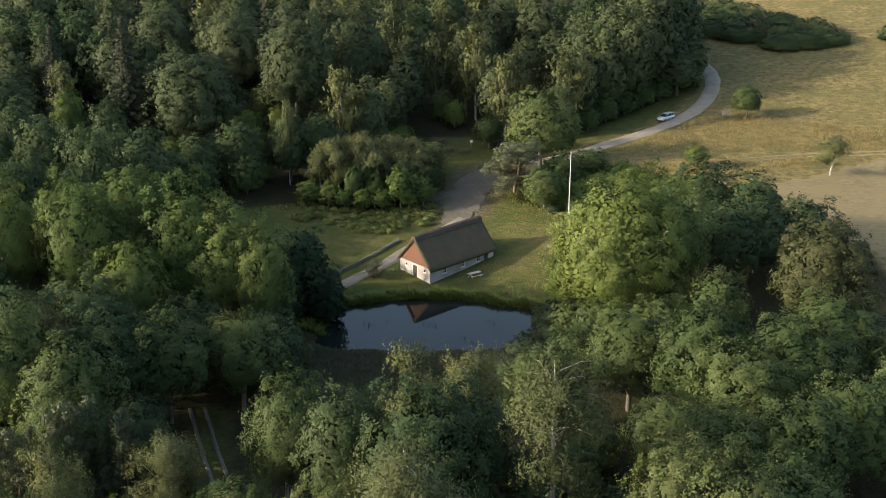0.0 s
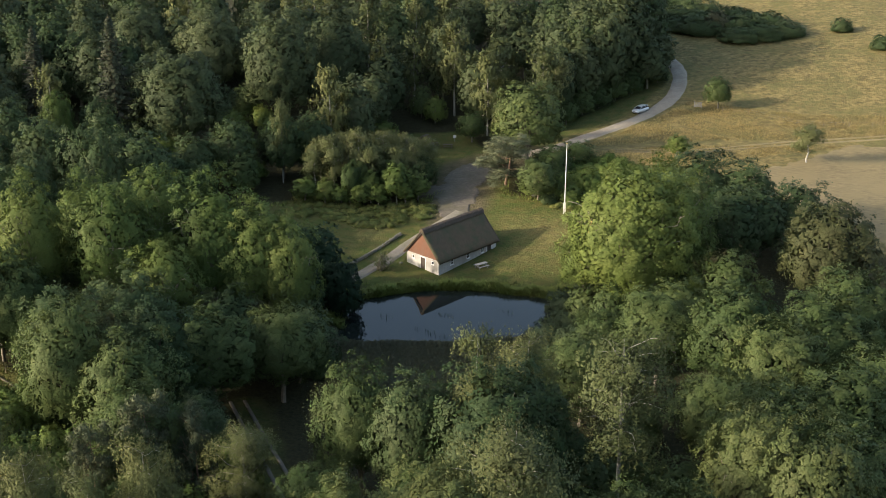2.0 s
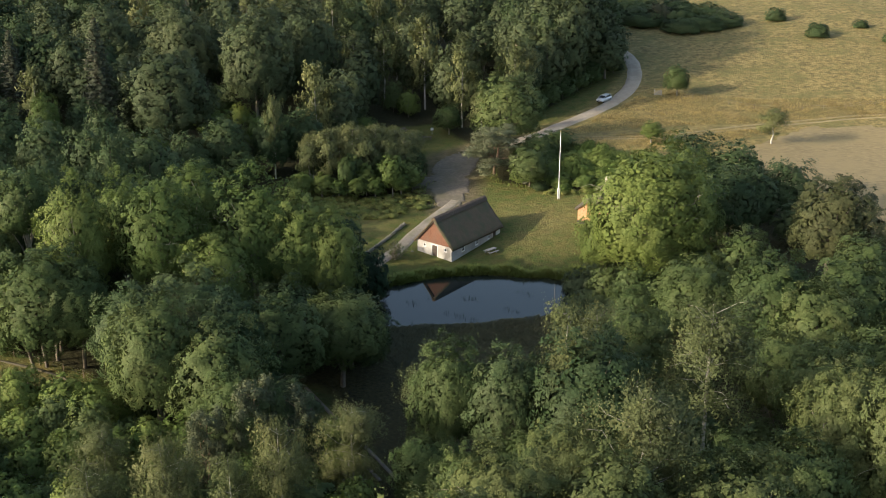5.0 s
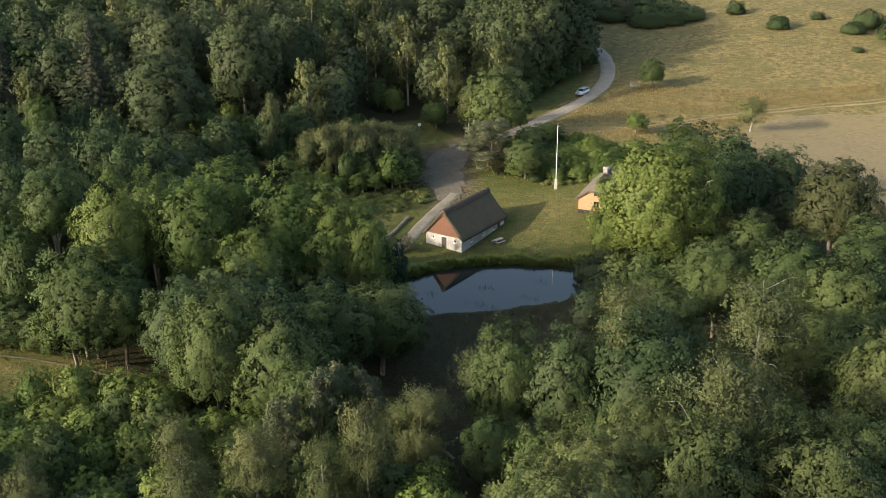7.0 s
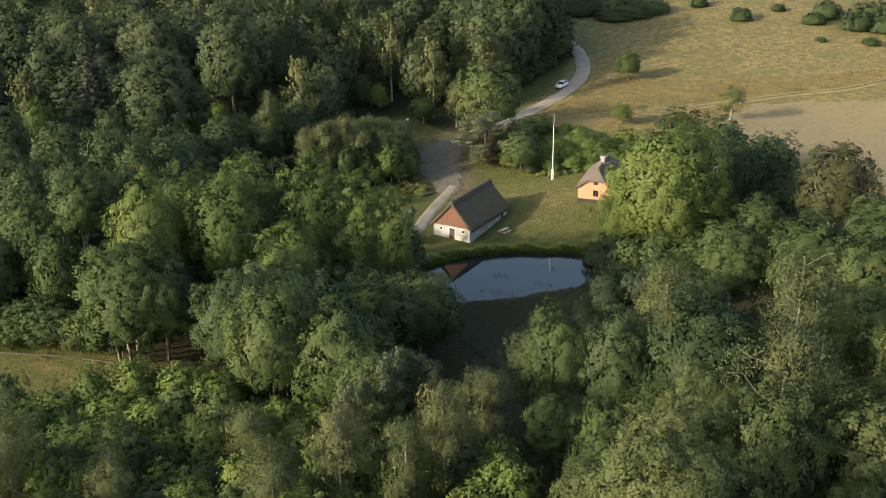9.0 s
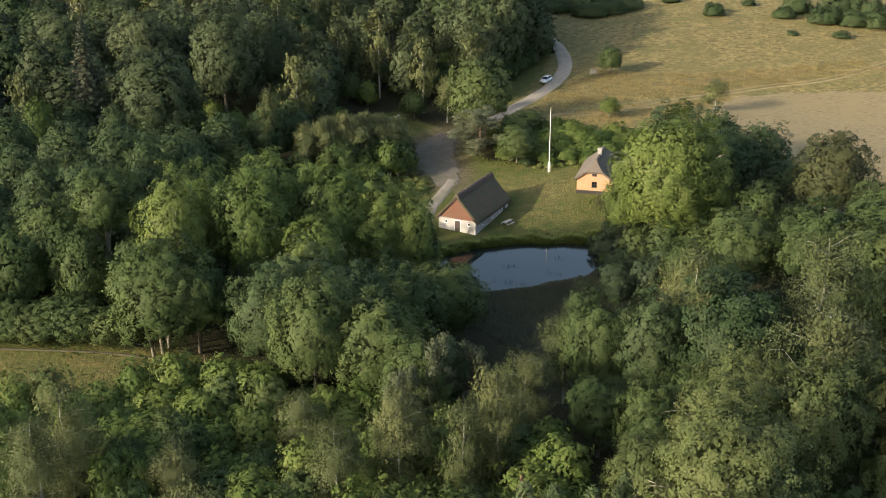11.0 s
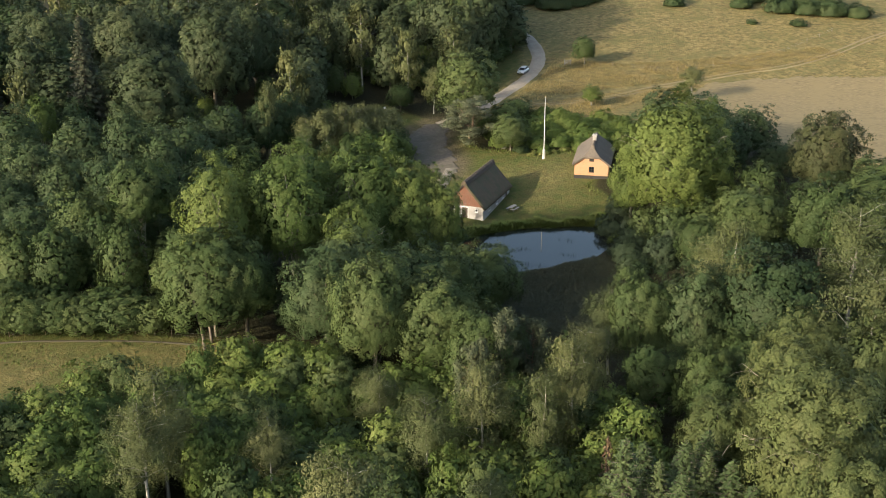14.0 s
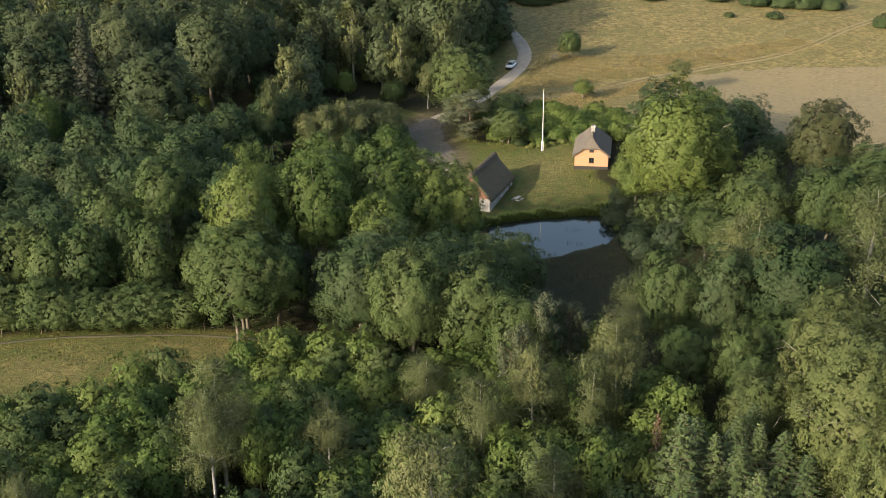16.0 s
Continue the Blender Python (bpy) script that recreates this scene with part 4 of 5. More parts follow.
for row in [(52.2, 256, 20.4, 9.6), (56, 264, 22, 9), (53, 268.5, 33, 12), (48.5, 259, 31, 11), (56, 278, 33, 12), (46, 262, 29, 11), (40, 256, 28, 10), (51, 274, 31, 11), (45, 272, 32, 11), (38, 264, 30, 11), (32, 252, 27, 10), (52, 290, 33, 12), (46, 284, 33, 12), (58, 298, 33, 12)]:
    plant("far", *row, "trees of the far wood", chance.randrange(3))
for row in [(30, 235.5, 11, 6), (34.5, 241, 12, 6.5), (39, 245.5, 12, 6), (43.5, 249.5, 13, 6.5), (48, 253, 13, 6), (55.5, 259.5, 13, 6), (58, 270, 15, 7), (26, 233, 10, 6), (57, 277, 16, 7), (55, 285, 17, 8)]:
    plant("thicket", *row, "thicket at the wood's edge", 2)
wood("far", [(-112, 236), (-92, 208), (-84, 200), (-64, 200), (-66, 224), (-36, 246), (-16, 232), (-24, 210), (-4, 234), (18, 228), (44, 248), (58, 290), (60, 305), (-112, 305)], 120, (14, 21), (7.5, 12), 0.64, 8, "trees of the far wood")
# mostly unseen strip further west, added to keep low sun off the left woods
wood("far", [(-175, 146), (-104, 156), (-100, 200), (-114, 240), (-116, 305), (-175, 305)], 38, (14, 20), (10, 13), 0.72, 21, "trees of the far wood")
# trees added out of view, only to throw shade over thicket and pasture
wood("far", [(-160, 78), (-112, 84), (-112, 112), (-160, 112)], 10, (8, 12), (8, 10), 0.8, 22, "trees of the wood")
for row in [(-20, 194.5, 7, 4), (-17.2, 193.6, 6.2, 3.6), (-14, 193.4, 6.6, 3.8), (-10.6, 193.2, 6.4, 3.6), (-6, 193.6, 7, 4), (-3.4, 195.6, 7.4, 4), (-23.5, 195.5, 7.2, 4.6), (-12.4, 196, 8.4, 4), (-8.4, 196.4, 8.6, 4.2)]:
    plant("young", *row, "saplings in the birch grove", 1)
wood("thicket", [(-60, 184), (-42, 188), (-22, 200), (-4, 212), (-4, 238), (18, 234), (40, 248), (52, 262), (30, 262), (-60, 230)], 44, (4, 8), (5, 7.5), 0.42, 9, "thicket trees")
wood("yardbush", [(17, 190.5), (22, 185.5), (29, 180), (42, 181), (45, 195), (33, 206), (18, 205)], 40, (1.8, 3.4), (4, 6), 0.42, 17, "bushes round the yard")
for k in range(120):
    a = chance.uniform(-26, -1.5)
    b = 187.6 - 4.2 * math.exp(-((a + 11) / 7) ** 2) + chance.uniform(0, 1) ** 1.3 * 10
    plant("herb", a, b, height(a, b) + chance.uniform(0.7, 1.6), chance.uniform(2.0, 3.6), "tall herbs under the birches")
for k in range(16):
    a, b = chance.uniform(17.5, 31), chance.uniform(184.6, 187)
    plant("herb", a, b, height(a, b) + chance.uniform(0.6, 1.3), chance.uniform(1.4, 2.4), "tall herbs by the flagpole")
for kinds, _, _ in KINDS.values():
    for one in kinds:
        for o in (*one.children_recursive, one):
            bpy.data.objects.remove(o)


# ---- grasses, reeds ----
def blades(name, at, tall, wide, mat, label, category, seed, lean=0.25):
    """Upright blades: narrow triangles standing in the ground."""
    rng = np.random.default_rng(seed)
    at = np.asarray(at, float)
    n = len(at)
    a = rng.uniform(0, 2 * math.pi, n)
    side = np.stack([np.cos(a), np.sin(a), 0 * a], -1) * wide / 2 * rng.uniform(0.6, 1.4, (n, 1))
    bend = np.stack([-np.sin(a), np.cos(a), 0 * a], -1) * lean * rng.uniform(0.6, 2.2, (n, 1))
    tip = at + (bend + np.stack([0 * a, 0 * a, rng.uniform(0.6, 1.2, n)], -1)) * np.asarray(tall).reshape(-1, 1)
    p, q = at - side, at + side
    flip = (np.cross(q - p, tip - p)[:, 2] < 0)[:, None]
    p, q = np.where(flip, q, p), np.where(flip, p, q)
    up = unit(rng.normal(0, 0.25, (n, 3)) + [0, 0, 1] - 0.3 * bend)
    me = tri_mesh(name, (np.stack([p, q, tip], 1).reshape(-1, 3), np.repeat(up, 3, 0)), mat)
    return tagged(new(name, me), label, category, kind="stuff")


rng = np.random.default_rng(40)


def strewn(n, x0, x1, y0, y1, keep):
    x, y = rng.uniform(x0, x1, n), rng.uniform(y0, y1, n)
    ok = keep(x, y)
    x, y = x[ok], y[ok]
    return np.stack([x, y, land(x, y) - 0.03], -1)


bank = strewn(160000, -24, 20, 138, 166, lambda x, y: (pond_reach(x, y) > 0.985) & (pond_reach(x, y) < 1.25 + 0.05 * wobble(x, y, 2, 1)) & (y > 147))
blades("reeds", bank, 0.72 + 0.4 * wobble(bank[:, 0], bank[:, 1], 1.6, 2), 0.2, LEAF["reed"], "bright green reeds and rushes along the pond bank", "reeds", 41, 0.6)
sedge = strewn(70000, -20, 10, 116, 146, lambda x, y: inside(x, y, FEN) & (pond_reach(x, y) > 0.96))
blades("sedge", sedge, 0.32, 0.14, LEAF["sedge"], "dull brown sedge bed south of the pond", "sedge", 42, 0.9)
stalks = strewn(1500, -12, 12, 142, 152, lambda x, y: (pond_reach(x, y) < 0.9) & (wobble(x, y, 2.2, 4) > 0.62))
stalks[:, 2] = -0.05
blades("water_rushes", stalks, 0.55, 0.05, LEAF["dark"], "sparse dark rushes standing in the water", "rushes", 43, 0.08)
ROADSIDE = [(24, 214), (34, 207), (44, 200), (58, 206), (72, 211), (92, 217), (130, 219), (128, 228), (100, 230), (80, 233), (66, 240), (60, 246), (52, 238), (38, 226)]


def off_road(x, y):
    """Away from the gravel road and the worn path."""
    ok = np.abs(y - 216.5 - 0.012 * (x - 50)) > 1.7
    for px, py in glide([(13, 214.5), (27, 220.8), (40, 230.8), (53, 243.6), (61.4, 262)], 2.0):
        ok &= np.hypot(x - px, y - py) > 3.0
    return ok


tall = strewn(210000, 22, 132, 198, 248, lambda x, y: inside(x, y, ROADSIDE) & off_road(x, y) & (rng.uniform(-0.9, 0.9, x.shape) < 0.6 * wobble(x, y, 4.5, 2) + 0.5 * wobble(x, y, 1.9, 8)))
blades("meadow_grass", tall, 0.36 + 0.16 * wobble(tall[:, 0], tall[:, 1], 2.7, 3), 0.082, LEAF["straw"], "tall golden dry grass on the meadow", "grass", 44, 0.5)
near_grass = strewn(30000, -120, -46, 108, 150, lambda x, y: inside(x, y, PASTURE) & (rng.uniform(-0.3, 1.0, x.shape) < wobble(x, y, 3.3, 6) + 0.5 * wobble(x, y, 1.3, 2)))
blades("pasture_grass", near_grass, 0.3, 0.16, LEAF["shrub"], "rough green grass tufts on the pasture", "grass", 45, 0.4)
tuft = strewn(16000, -40, 30, 158, 200, lambda x, y: inside(x, y, YARD) & (near_ring(x, y, YARD, 2.0) < 0.85))
blades("yard_grass", tuft, 0.5, 0.2, LEAF["reed"], "long grass along the edge of the yard", "grass", 46, 0.4)


# ---- buildings and things ----
def part(name, bm, mat, parent, label=""):
    me = bpy.data.meshes.new(name)
    bm.to_mesh(me)
    bm.free()
    for one in mat if isinstance(mat, (list, tuple)) else [mat]:
        me.materials.append(one)
    ob = new(name, me)
    ob.parent = parent
    if label:
        ob["label"] = label
    return ob


def box(bm, x0, x1, y0, y1, z0, z1, bevel=0.0):
    r = bmesh.ops.create_cube(bm, size=1, matrix=Matrix.LocRotScale(((x0 + x1) / 2, (y0 + y1) / 2, (z0 + z1) / 2), None, (abs(x1 - x0), abs(y1 - y0), abs(z1 - z0))))
    if bevel:
        bmesh.ops.bevel(bm, geom=list({e for v in r["verts"] for e in v.link_edges}), offset=bevel, segments=1, affect="EDGES", profile=0.5)
    return bm


def boxes(*rows, bevel=0.0):
    bm = bmesh.new()
    for r in rows:
        box(bm, *r, bevel=bevel)
    return bm


def prism(outline, x0, x1):
    """A solid with an outline in y and z, drawn out along x."""
    bm = bmesh.new()
    a = [bm.verts.new((x0, y, z)) for y, z in outline]
    b = [bm.verts.new((x1, y, z)) for y, z in outline]
    n = len(outline)
    bm.faces.new(a)
    bm.faces.new(b[::-1])
    for k in range(n):
        bm.faces.new((a[k], b[k], b[(k + 1) % n], a[(k + 1) % n]))
    bmesh.ops.recalc_face_normals(bm, faces=bm.faces)
    return bm


def pole(p, q, r0, r1, sides=8):
    bm = bmesh.new()
    p, q = Vector(p), Vector(q)
    d = q - p
    bmesh.ops.create_cone(bm, cap_ends=True, segments=sides, radius1=r0, radius2=r1, depth=d.length, matrix=Matrix.Translation((p + q) / 2) @ d.to_track_quat("Z", "Y").to_matrix().to_4x4())
    return bm


WHITEWASH = surface("whitewash", (0.34, 0.325, 0.3), (0.5, 0.48, 0.445), 2.0, 0.9, relief=0.01, second=(0.29, 0.27, 0.24))
OCHRE = surface("ochre_limewash", (0.45, 0.235, 0.125), (0.54, 0.288, 0.155), 1.5, 0.9, relief=0.01, second=(0.48, 0.27, 0.165))
TAR = surface("tarred_plinth", (0.02, 0.018, 0.016), (0.05, 0.045, 0.04), 3, 0.8)
THATCH = surface("weathered_thatch", (0.06, 0.044, 0.026), (0.125, 0.094, 0.056), 5, 0.95, relief=0.06, stretch=(2.4, 0.35, 0.35), second=(0.066, 0.066, 0.034))
THATCH_GREY = surface("grey_thatch", (0.1, 0.082, 0.062), (0.185, 0.153, 0.12), 5, 0.95, relief=0.06, stretch=(2.4, 0.35, 0.35))
HEATHER = surface("heather_ridge", (0.05, 0.038, 0.028), (0.12, 0.09, 0.065), 4, 0.95, relief=0.08)
REDWOOD = surface("red_brown_boards", (0.13, 0.058, 0.034), (0.21, 0.095, 0.055), 5, 0.8, relief=0.01, stretch=(3, 3, 0.3), second=(0.16, 0.085, 0.055))
WHITE = surface("white_paint", (0.7, 0.69, 0.66), (0.8, 0.79, 0.76), 4, 0.5)
DARKWOOD = surface("dark_door_boards", (0.06, 0.045, 0.035), (0.11, 0.085, 0.065), 5, 0.7, stretch=(4, 4, 0.4))
GREYWOOD = surface("grey_weathered_wood", (0.17, 0.17, 0.165), (0.28, 0.275, 0.265), 6, 0.85, relief=0.005, stretch=(0.3, 3, 3))
STONE = surface("field_stone", (0.09, 0.086, 0.072), (0.18, 0.17, 0.145), 3, 0.9, relief=0.02, second=(0.1, 0.11, 0.07))
m, nt, bsdf, _ = material("window_glass")
bsdf.inputs["Base Color"].default_value = (0.01, 0.012, 0.014, 1)
bsdf.inputs["Roughness"].default_value = 0.05
GLASS = m


def wall(length, high, thick, holes):
    """A wall along x from 0 to length, its outer face at y = 0, with openings (x0, x1, z0, z1) right through it: one closed skin."""
    xs = sorted({0.0, length, *(h[0] for h in holes), *(h[1] for h in holes)})
    zs = sorted({-0.4, high, *(h[2] for h in holes if h[2] > 0), *(h[3] for h in holes)})
    solid = {}
    for i in range(len(xs) - 1):
        for k in range(len(zs) - 1):
            x, z = (xs[i] + xs[i + 1]) / 2, (zs[k] + zs[k + 1]) / 2
            solid[i, k] = not any(h[0] < x < h[1] and (h[2] if h[2] > 0 else -1) < z < h[3] for h in holes)
    bm, known = bmesh.new(), {}

    def v(i, side, k):
        if (i, side, k) not in known:
            known[i, side, k] = bm.verts.new((xs[i], thick * side, zs[k]))
        return known[i, side, k]
    for (i, k), full in solid.items():
        if not full:
            continue
        for s in (0, 1):
            bm.faces.new((v(i, s, k), v(i + 1, s, k), v(i + 1, s, k + 1), v(i, s, k + 1)))
        for di, dk, a, b in ((-1, 0, (i, k), (i, k + 1)), (1, 0, (i + 1, k), (i + 1, k + 1)), (0, -1, (i, k), (i + 1, k)), (0, 1, (i, k + 1), (i + 1, k + 1))):
            if not solid.get((i + di, k + dk), False):
                bm.faces.new((v(a[0], 0, a[1]), v(b[0], 0, b[1]), v(b[0], 1, b[1]), v(a[0], 1, a[1])))
    bmesh.ops.recalc_face_normals(bm, faces=bm.faces)
    return bm


def window(parent, m, w, h, frame_mat=None, bars=(1, 1)):
    """A window in an opening: frame and bars, sill and panes; outer side towards -y."""
    fm = frame_mat or WHITE
    f = 0.09
    bm = boxes((0, f, -0.03, 0.1, 0, h), (w - f, w, -0.03, 0.1, 0, h), (f, w - f, -0.03, 0.1, 0, f), (f, w - f, -0.03, 0.1, h - f, h))
    for k in range(bars[0]):
        x = w * (k + 1) / (bars[0] + 1)
        box(bm, x - 0.03, x + 0.03, 0.0, 0.08, f, h - f)
    for k in range(bars[1]):
        z = h * (k + 1) / (bars[1] + 1)
        box(bm, f, w - f, 0.003, 0.077, z - 0.025, z + 0.025)
    win = part("window", bm, fm, parent)
    win.matrix_local = m
    part("pane", boxes((f * 0.7, w - f * 0.7, 0.04, 0.055, f * 0.7, h - f * 0.7)), GLASS, win, "dark window glass")
    part("sill", boxes((-0.05, w + 0.05, -0.1, 0.02, -0.06, 0), bevel=0.01), fm, win)
    return win


def door(parent, m, w, h, mat, frame_mat):
    bm = boxes((-0.12, 0, -0.035, 0.12, 0, h + 0.12), (w, w + 0.12, -0.035, 0.12, 0, h + 0.12), (0, w, -0.035, 0.12, h, h + 0.12))
    fr = part("door_frame", bm, frame_mat, parent)
    fr.matrix_local = m
    bm = bmesh.new()
    n = max(3, int(w / 0.16))
    for k in range(n):
        box(bm, w * k / n + 0.006, w * (k + 1) / n - 0.006, 0.03, 0.08, 0.02, h, 0.006)
    leaf = part("door", bm, mat, fr, "dark boarded door")
    part("handle", boxes((w - 0.16, w - 0.12, -0.03, 0.03, 1.0, 1.15), bevel=0.01), TAR, leaf)
    return fr


def thatch_roof(parent, length, width, eave_z, ridge_z, over_end, over_side, mat, hip=0.0, thick=0.34):
    """A thick thatched roof with rounded eaves and a slightly swollen ridge; hip: how far the ends are cut back at the ridge."""
    bm = bmesh.new()
    nx, ns = 26, 14
    L, half = length / 2 + over_end, width / 2 + over_side
    run_z = eave_z - (ridge_z - eave_z) / (width / 2) * over_side
    rows = []
    for level in (0, 1):
        grid = []
        for i in range(nx + 1):
            line = []
            for j in range(2 * ns + 1):
                s = j / ns - 1
                z = ridge_z + (run_z - ridge_z) * abs(s)
                x = -L + 2 * L * i / nx
                if hip:
                    cut = hip * max(0.0, 1 - abs(s) * 2.0)
                    x *= (L - cut) / L
                z += 0.05 * math.sin(0.7 * x + 2 * s) * (1 - abs(s)) - 0.10 * math.sin(math.pi * abs(s)) + 0.02 * math.sin(3.1 * x + 5 * s)
                up = thick if level else 0.0
                if level and abs(s) > 0.93:
                    up *= 0.75
                line.append(bm.verts.new((x, s * half * (1 + 0.02 * level), z + up * (1.35 if abs(s) < 0.08 and level else 1.0))))
            grid.append(line)
        rows.append(grid)
    for level, grid in enumerate(rows):
        for i in range(nx):
            for j in range(2 * ns):
                q = (grid[i][j], grid[i + 1][j], grid[i + 1][j + 1], grid[i][j + 1])
                bm.faces.new(q if level else q[::-1])
    lo, hi = rows
    for i in range(nx):
        for j, flip in ((0, False), (2 * ns, True)):
            q = (lo[i][j], lo[i + 1][j], hi[i + 1][j], hi[i][j])
            bm.faces.new(q[::-1] if flip else q)
    for j in range(2 * ns):
        for i, flip in ((0, True), (nx, False)):
            q = (lo[i][j], lo[i][j + 1], hi[i][j + 1], hi[i][j])
            bm.faces.new(q if flip else q[::-1])
    bmesh.ops.recalc_face_normals(bm, faces=bm.faces)
    for f in bm.faces:
        f.smooth = True
    return part("roof", bm, mat, parent)


def ridge_cap(parent, L, ridge_z, mat, wide=0.62):
    bm = bmesh.new()
    rng2 = random.Random(3)
    n = int(2 * L / 0.5)
    for k in range(n):
        x = -L + 2 * L * (k + 0.5) / n
        j = rng2.uniform(-0.04, 0.04)
        sec = prism([(-wide, ridge_z - 0.55 + j), (-wide * 0.55, ridge_z - 0.02 + j), (0, ridge_z + 0.16 + j), (wide * 0.55, ridge_z - 0.02 + j), (wide, ridge_z - 0.55 + j), (0, ridge_z - 0.1)], x - L / n * 1.06, x + L / n * 1.06)
        me = bpy.data.meshes.new("ridge_piece")
        sec.to_mesh(me)
        sec.free()
        bm.from_mesh(me)
        bpy.data.meshes.remove(me)
    return part("ridge", bm, mat, parent, "dark heather ridge")


# the white thatched house by the pond
LONG, WIDE, WALL_Z, RIDGE_Z = 13.6, 7.0, 2.25, 6.15
house = new("thatched_house")
corner, turn = Vector((-1.95, 164.6, 0.62)), 42.5
house.matrix_world = Matrix.Translation(corner) @ Matrix.Rotation(radians(turn), 4, "Z")
tagged(house, "whitewashed house with dark thatched roof and red-brown boarded gable", "house")
# x runs along the pond side, y away from the pond
long_holes = [(2.6, 3.4, 0.75, 1.75), (6.4, 7.2, 0.75, 1.75), (9.8, 10.6, 0.75, 1.75), (11.3, 12.3, 0.0, 2.0)]
part("wall", wall(LONG, WALL_Z, 0.35, long_holes), WHITEWASH, house)
for x0, x1, z0, z1 in long_holes[:3]:
    window(house, pose(x0, 0, z0), x1 - x0, z1 - z0)
door(house, pose(11.3, 0, 0), 1.0, 1.9, DARKWOOD, WHITE)
part("door_leaf", boxes((12.45, 13.4, -0.09, -0.03, 0.05, 1.95), bevel=0.008), WHITE, house, "white door leaf folded back against the wall")
back = part("wall", wall(LONG, WALL_Z, 0.35, []), WHITEWASH, house)
back.matrix_local = pose(LONG, WIDE, 0, 0, 0, 180)
gable_holes = [(0.85, 1.4, 1.25, 1.8), (2.7, 3.75, 0.0, 2.0), (5.1, 5.65, 1.25, 1.8)]
g0 = pose(0, WIDE - 0.353, 0, 0, 0, -90)
g1 = part("wall", wall(WIDE - 0.706, WALL_Z + 0.002, 0.35, gable_holes), WHITEWASH, house)
g1.matrix_local = g0
for x0, x1, z0, z1 in (gable_holes[0], gable_holes[2]):
    window(house, g0 @ pose(x0, 0, z0), x1 - x0, z1 - z0, None, (0, 0))
door(house, g0 @ pose(2.7, 0, 0), 1.05, 1.88, DARKWOOD, WHITE)
g2 = part("wall", wall(WIDE - 0.706, WALL_Z + 0.002, 0.35, []), WHITEWASH, house)
g2.matrix_local = pose(LONG, 0.353, 0, 0, 0, 90)
slope = (RIDGE_Z - WALL_Z) / (WIDE / 2)
for x0, face in ((0.02, -1), (LONG - 0.22, 1)):
    bm = prism([(0.02, WALL_Z + 0.005), (WIDE - 0.02, WALL_Z + 0.005), (WIDE / 2, RIDGE_Z - 0.12)], x0, x0 + 0.2)
    gable = part("gable", bm, REDWOOD, house, "red-brown boarded gable")
    n = 44
    for k in range(n):
        y0, y1 = WIDE * k / n, WIDE * (k + 1) / n
        top = WALL_Z + slope * (min(y0, y1, WIDE - y0, WIDE - y1)) - 0.14
        if top > WALL_Z + 0.15:
            xa = x0 - 0.03 if face < 0 else x0 + 0.2
            part("board", boxes((xa, xa + 0.03, y0 + 0.008, y1 - 0.008, WALL_Z - 0.08, top)), REDWOOD, gable)
pivot = new("roof_frame")
pivot.parent = house
pivot.matrix_local = pose(LONG / 2, WIDE / 2, 0)
thatch_roof(pivot, LONG, WIDE, WALL_Z - 0.02, RIDGE_Z, 0.3, 0.42, THATCH)
ridge_cap(pivot, LONG / 2 + 0.25, RIDGE_Z + 0.42, HEATHER)
for end in (-1, 1):
    for s in (-1, 1):
        bm = bmesh.new()
        a, b = Vector((end * (LONG / 2 + 0.2), s * (WIDE / 2 + 0.3), WALL_Z - 0.42)), Vector((end * (LONG / 2 + 0.2), 0.0, RIDGE_Z - 0.12))
        d = b - a
        bmesh.ops.create_cube(bm, size=1, matrix=Matrix.Translation((a + b) / 2) @ d.to_track_quat("Z", "Y").to_matrix().to_4x4() @ Matrix.Diagonal((0.06, 0.16, d.length, 1)))
        part("bargeboard", bm, DARKWOOD, pivot)

# the yellow thatched house
cottage = new("yellow_cottage")
cottage.matrix_world = Matrix.Translation((21.2, 172.8, 2.5)) @ Matrix.Rotation(math.atan2(-3.8, 5.1), 4, "Z")
tagged(cottage, "ochre limewashed cottage with grey half-hipped thatch and white chimney", "house")
CW, CL, CZ, CR = 6.3, 12.0, 2.75, 5.75
front_holes = [(2.7, 3.65, 1.45, 2.5)]
part("wall", wall(CW, CZ, 0.35, front_holes), OCHRE, cottage)
window(cottage, pose(2.7, 0.02, 1.45), 0.95, 1.05, TAR, (1, 1))
w2 = part("wall", wall(CW, CZ, 0.35, []), OCHRE, cottage)
w2.matrix_local = pose(CW, CL, 0, 0, 0, 180)
for m4, holes in ((pose(0.003, CL - 0.353, 0, 0, 0, -90), [(3.0, 3.9, 1.1, 2.2), (7.0, 7.9, 1.1, 2.2)]), (pose(CW - 0.003, 0.353, 0, 0, 0, 90), [(3.0, 3.9, 1.1, 2.2), (7.0, 7.9, 1.1, 2.2)])):
    ws = part("wall", wall(CL - 0.706, CZ, 0.35, holes), OCHRE, cottage)
    ws.matrix_local = m4
    for h in holes:
        window(cottage, m4 @ pose(h[0], 0.02, h[2]), 0.9, 1.1, TAR)
for y0 in (0.02, CL - 0.27):
    part("gable", prism([(0.05, CZ + 0.004), (CW - 0.05, CZ + 0.004), (CW / 2 + 1.45, CZ + 1.55), (CW / 2 - 1.45, CZ + 1.55)], 0, 0.25), OCHRE, cottage).matrix_local = Matrix(((0, 1, 0, 0), (1, 0, 0, y0), (0, 0, 1, 0), (0, 0, 0, 1)))
part("hatch", boxes((CW / 2 - 0.42, CW / 2 + 0.42, -0.03, 0.015, CZ + 0.75, CZ + 1.45), bevel=0.01), TAR, cottage, "small dark loft hatch")
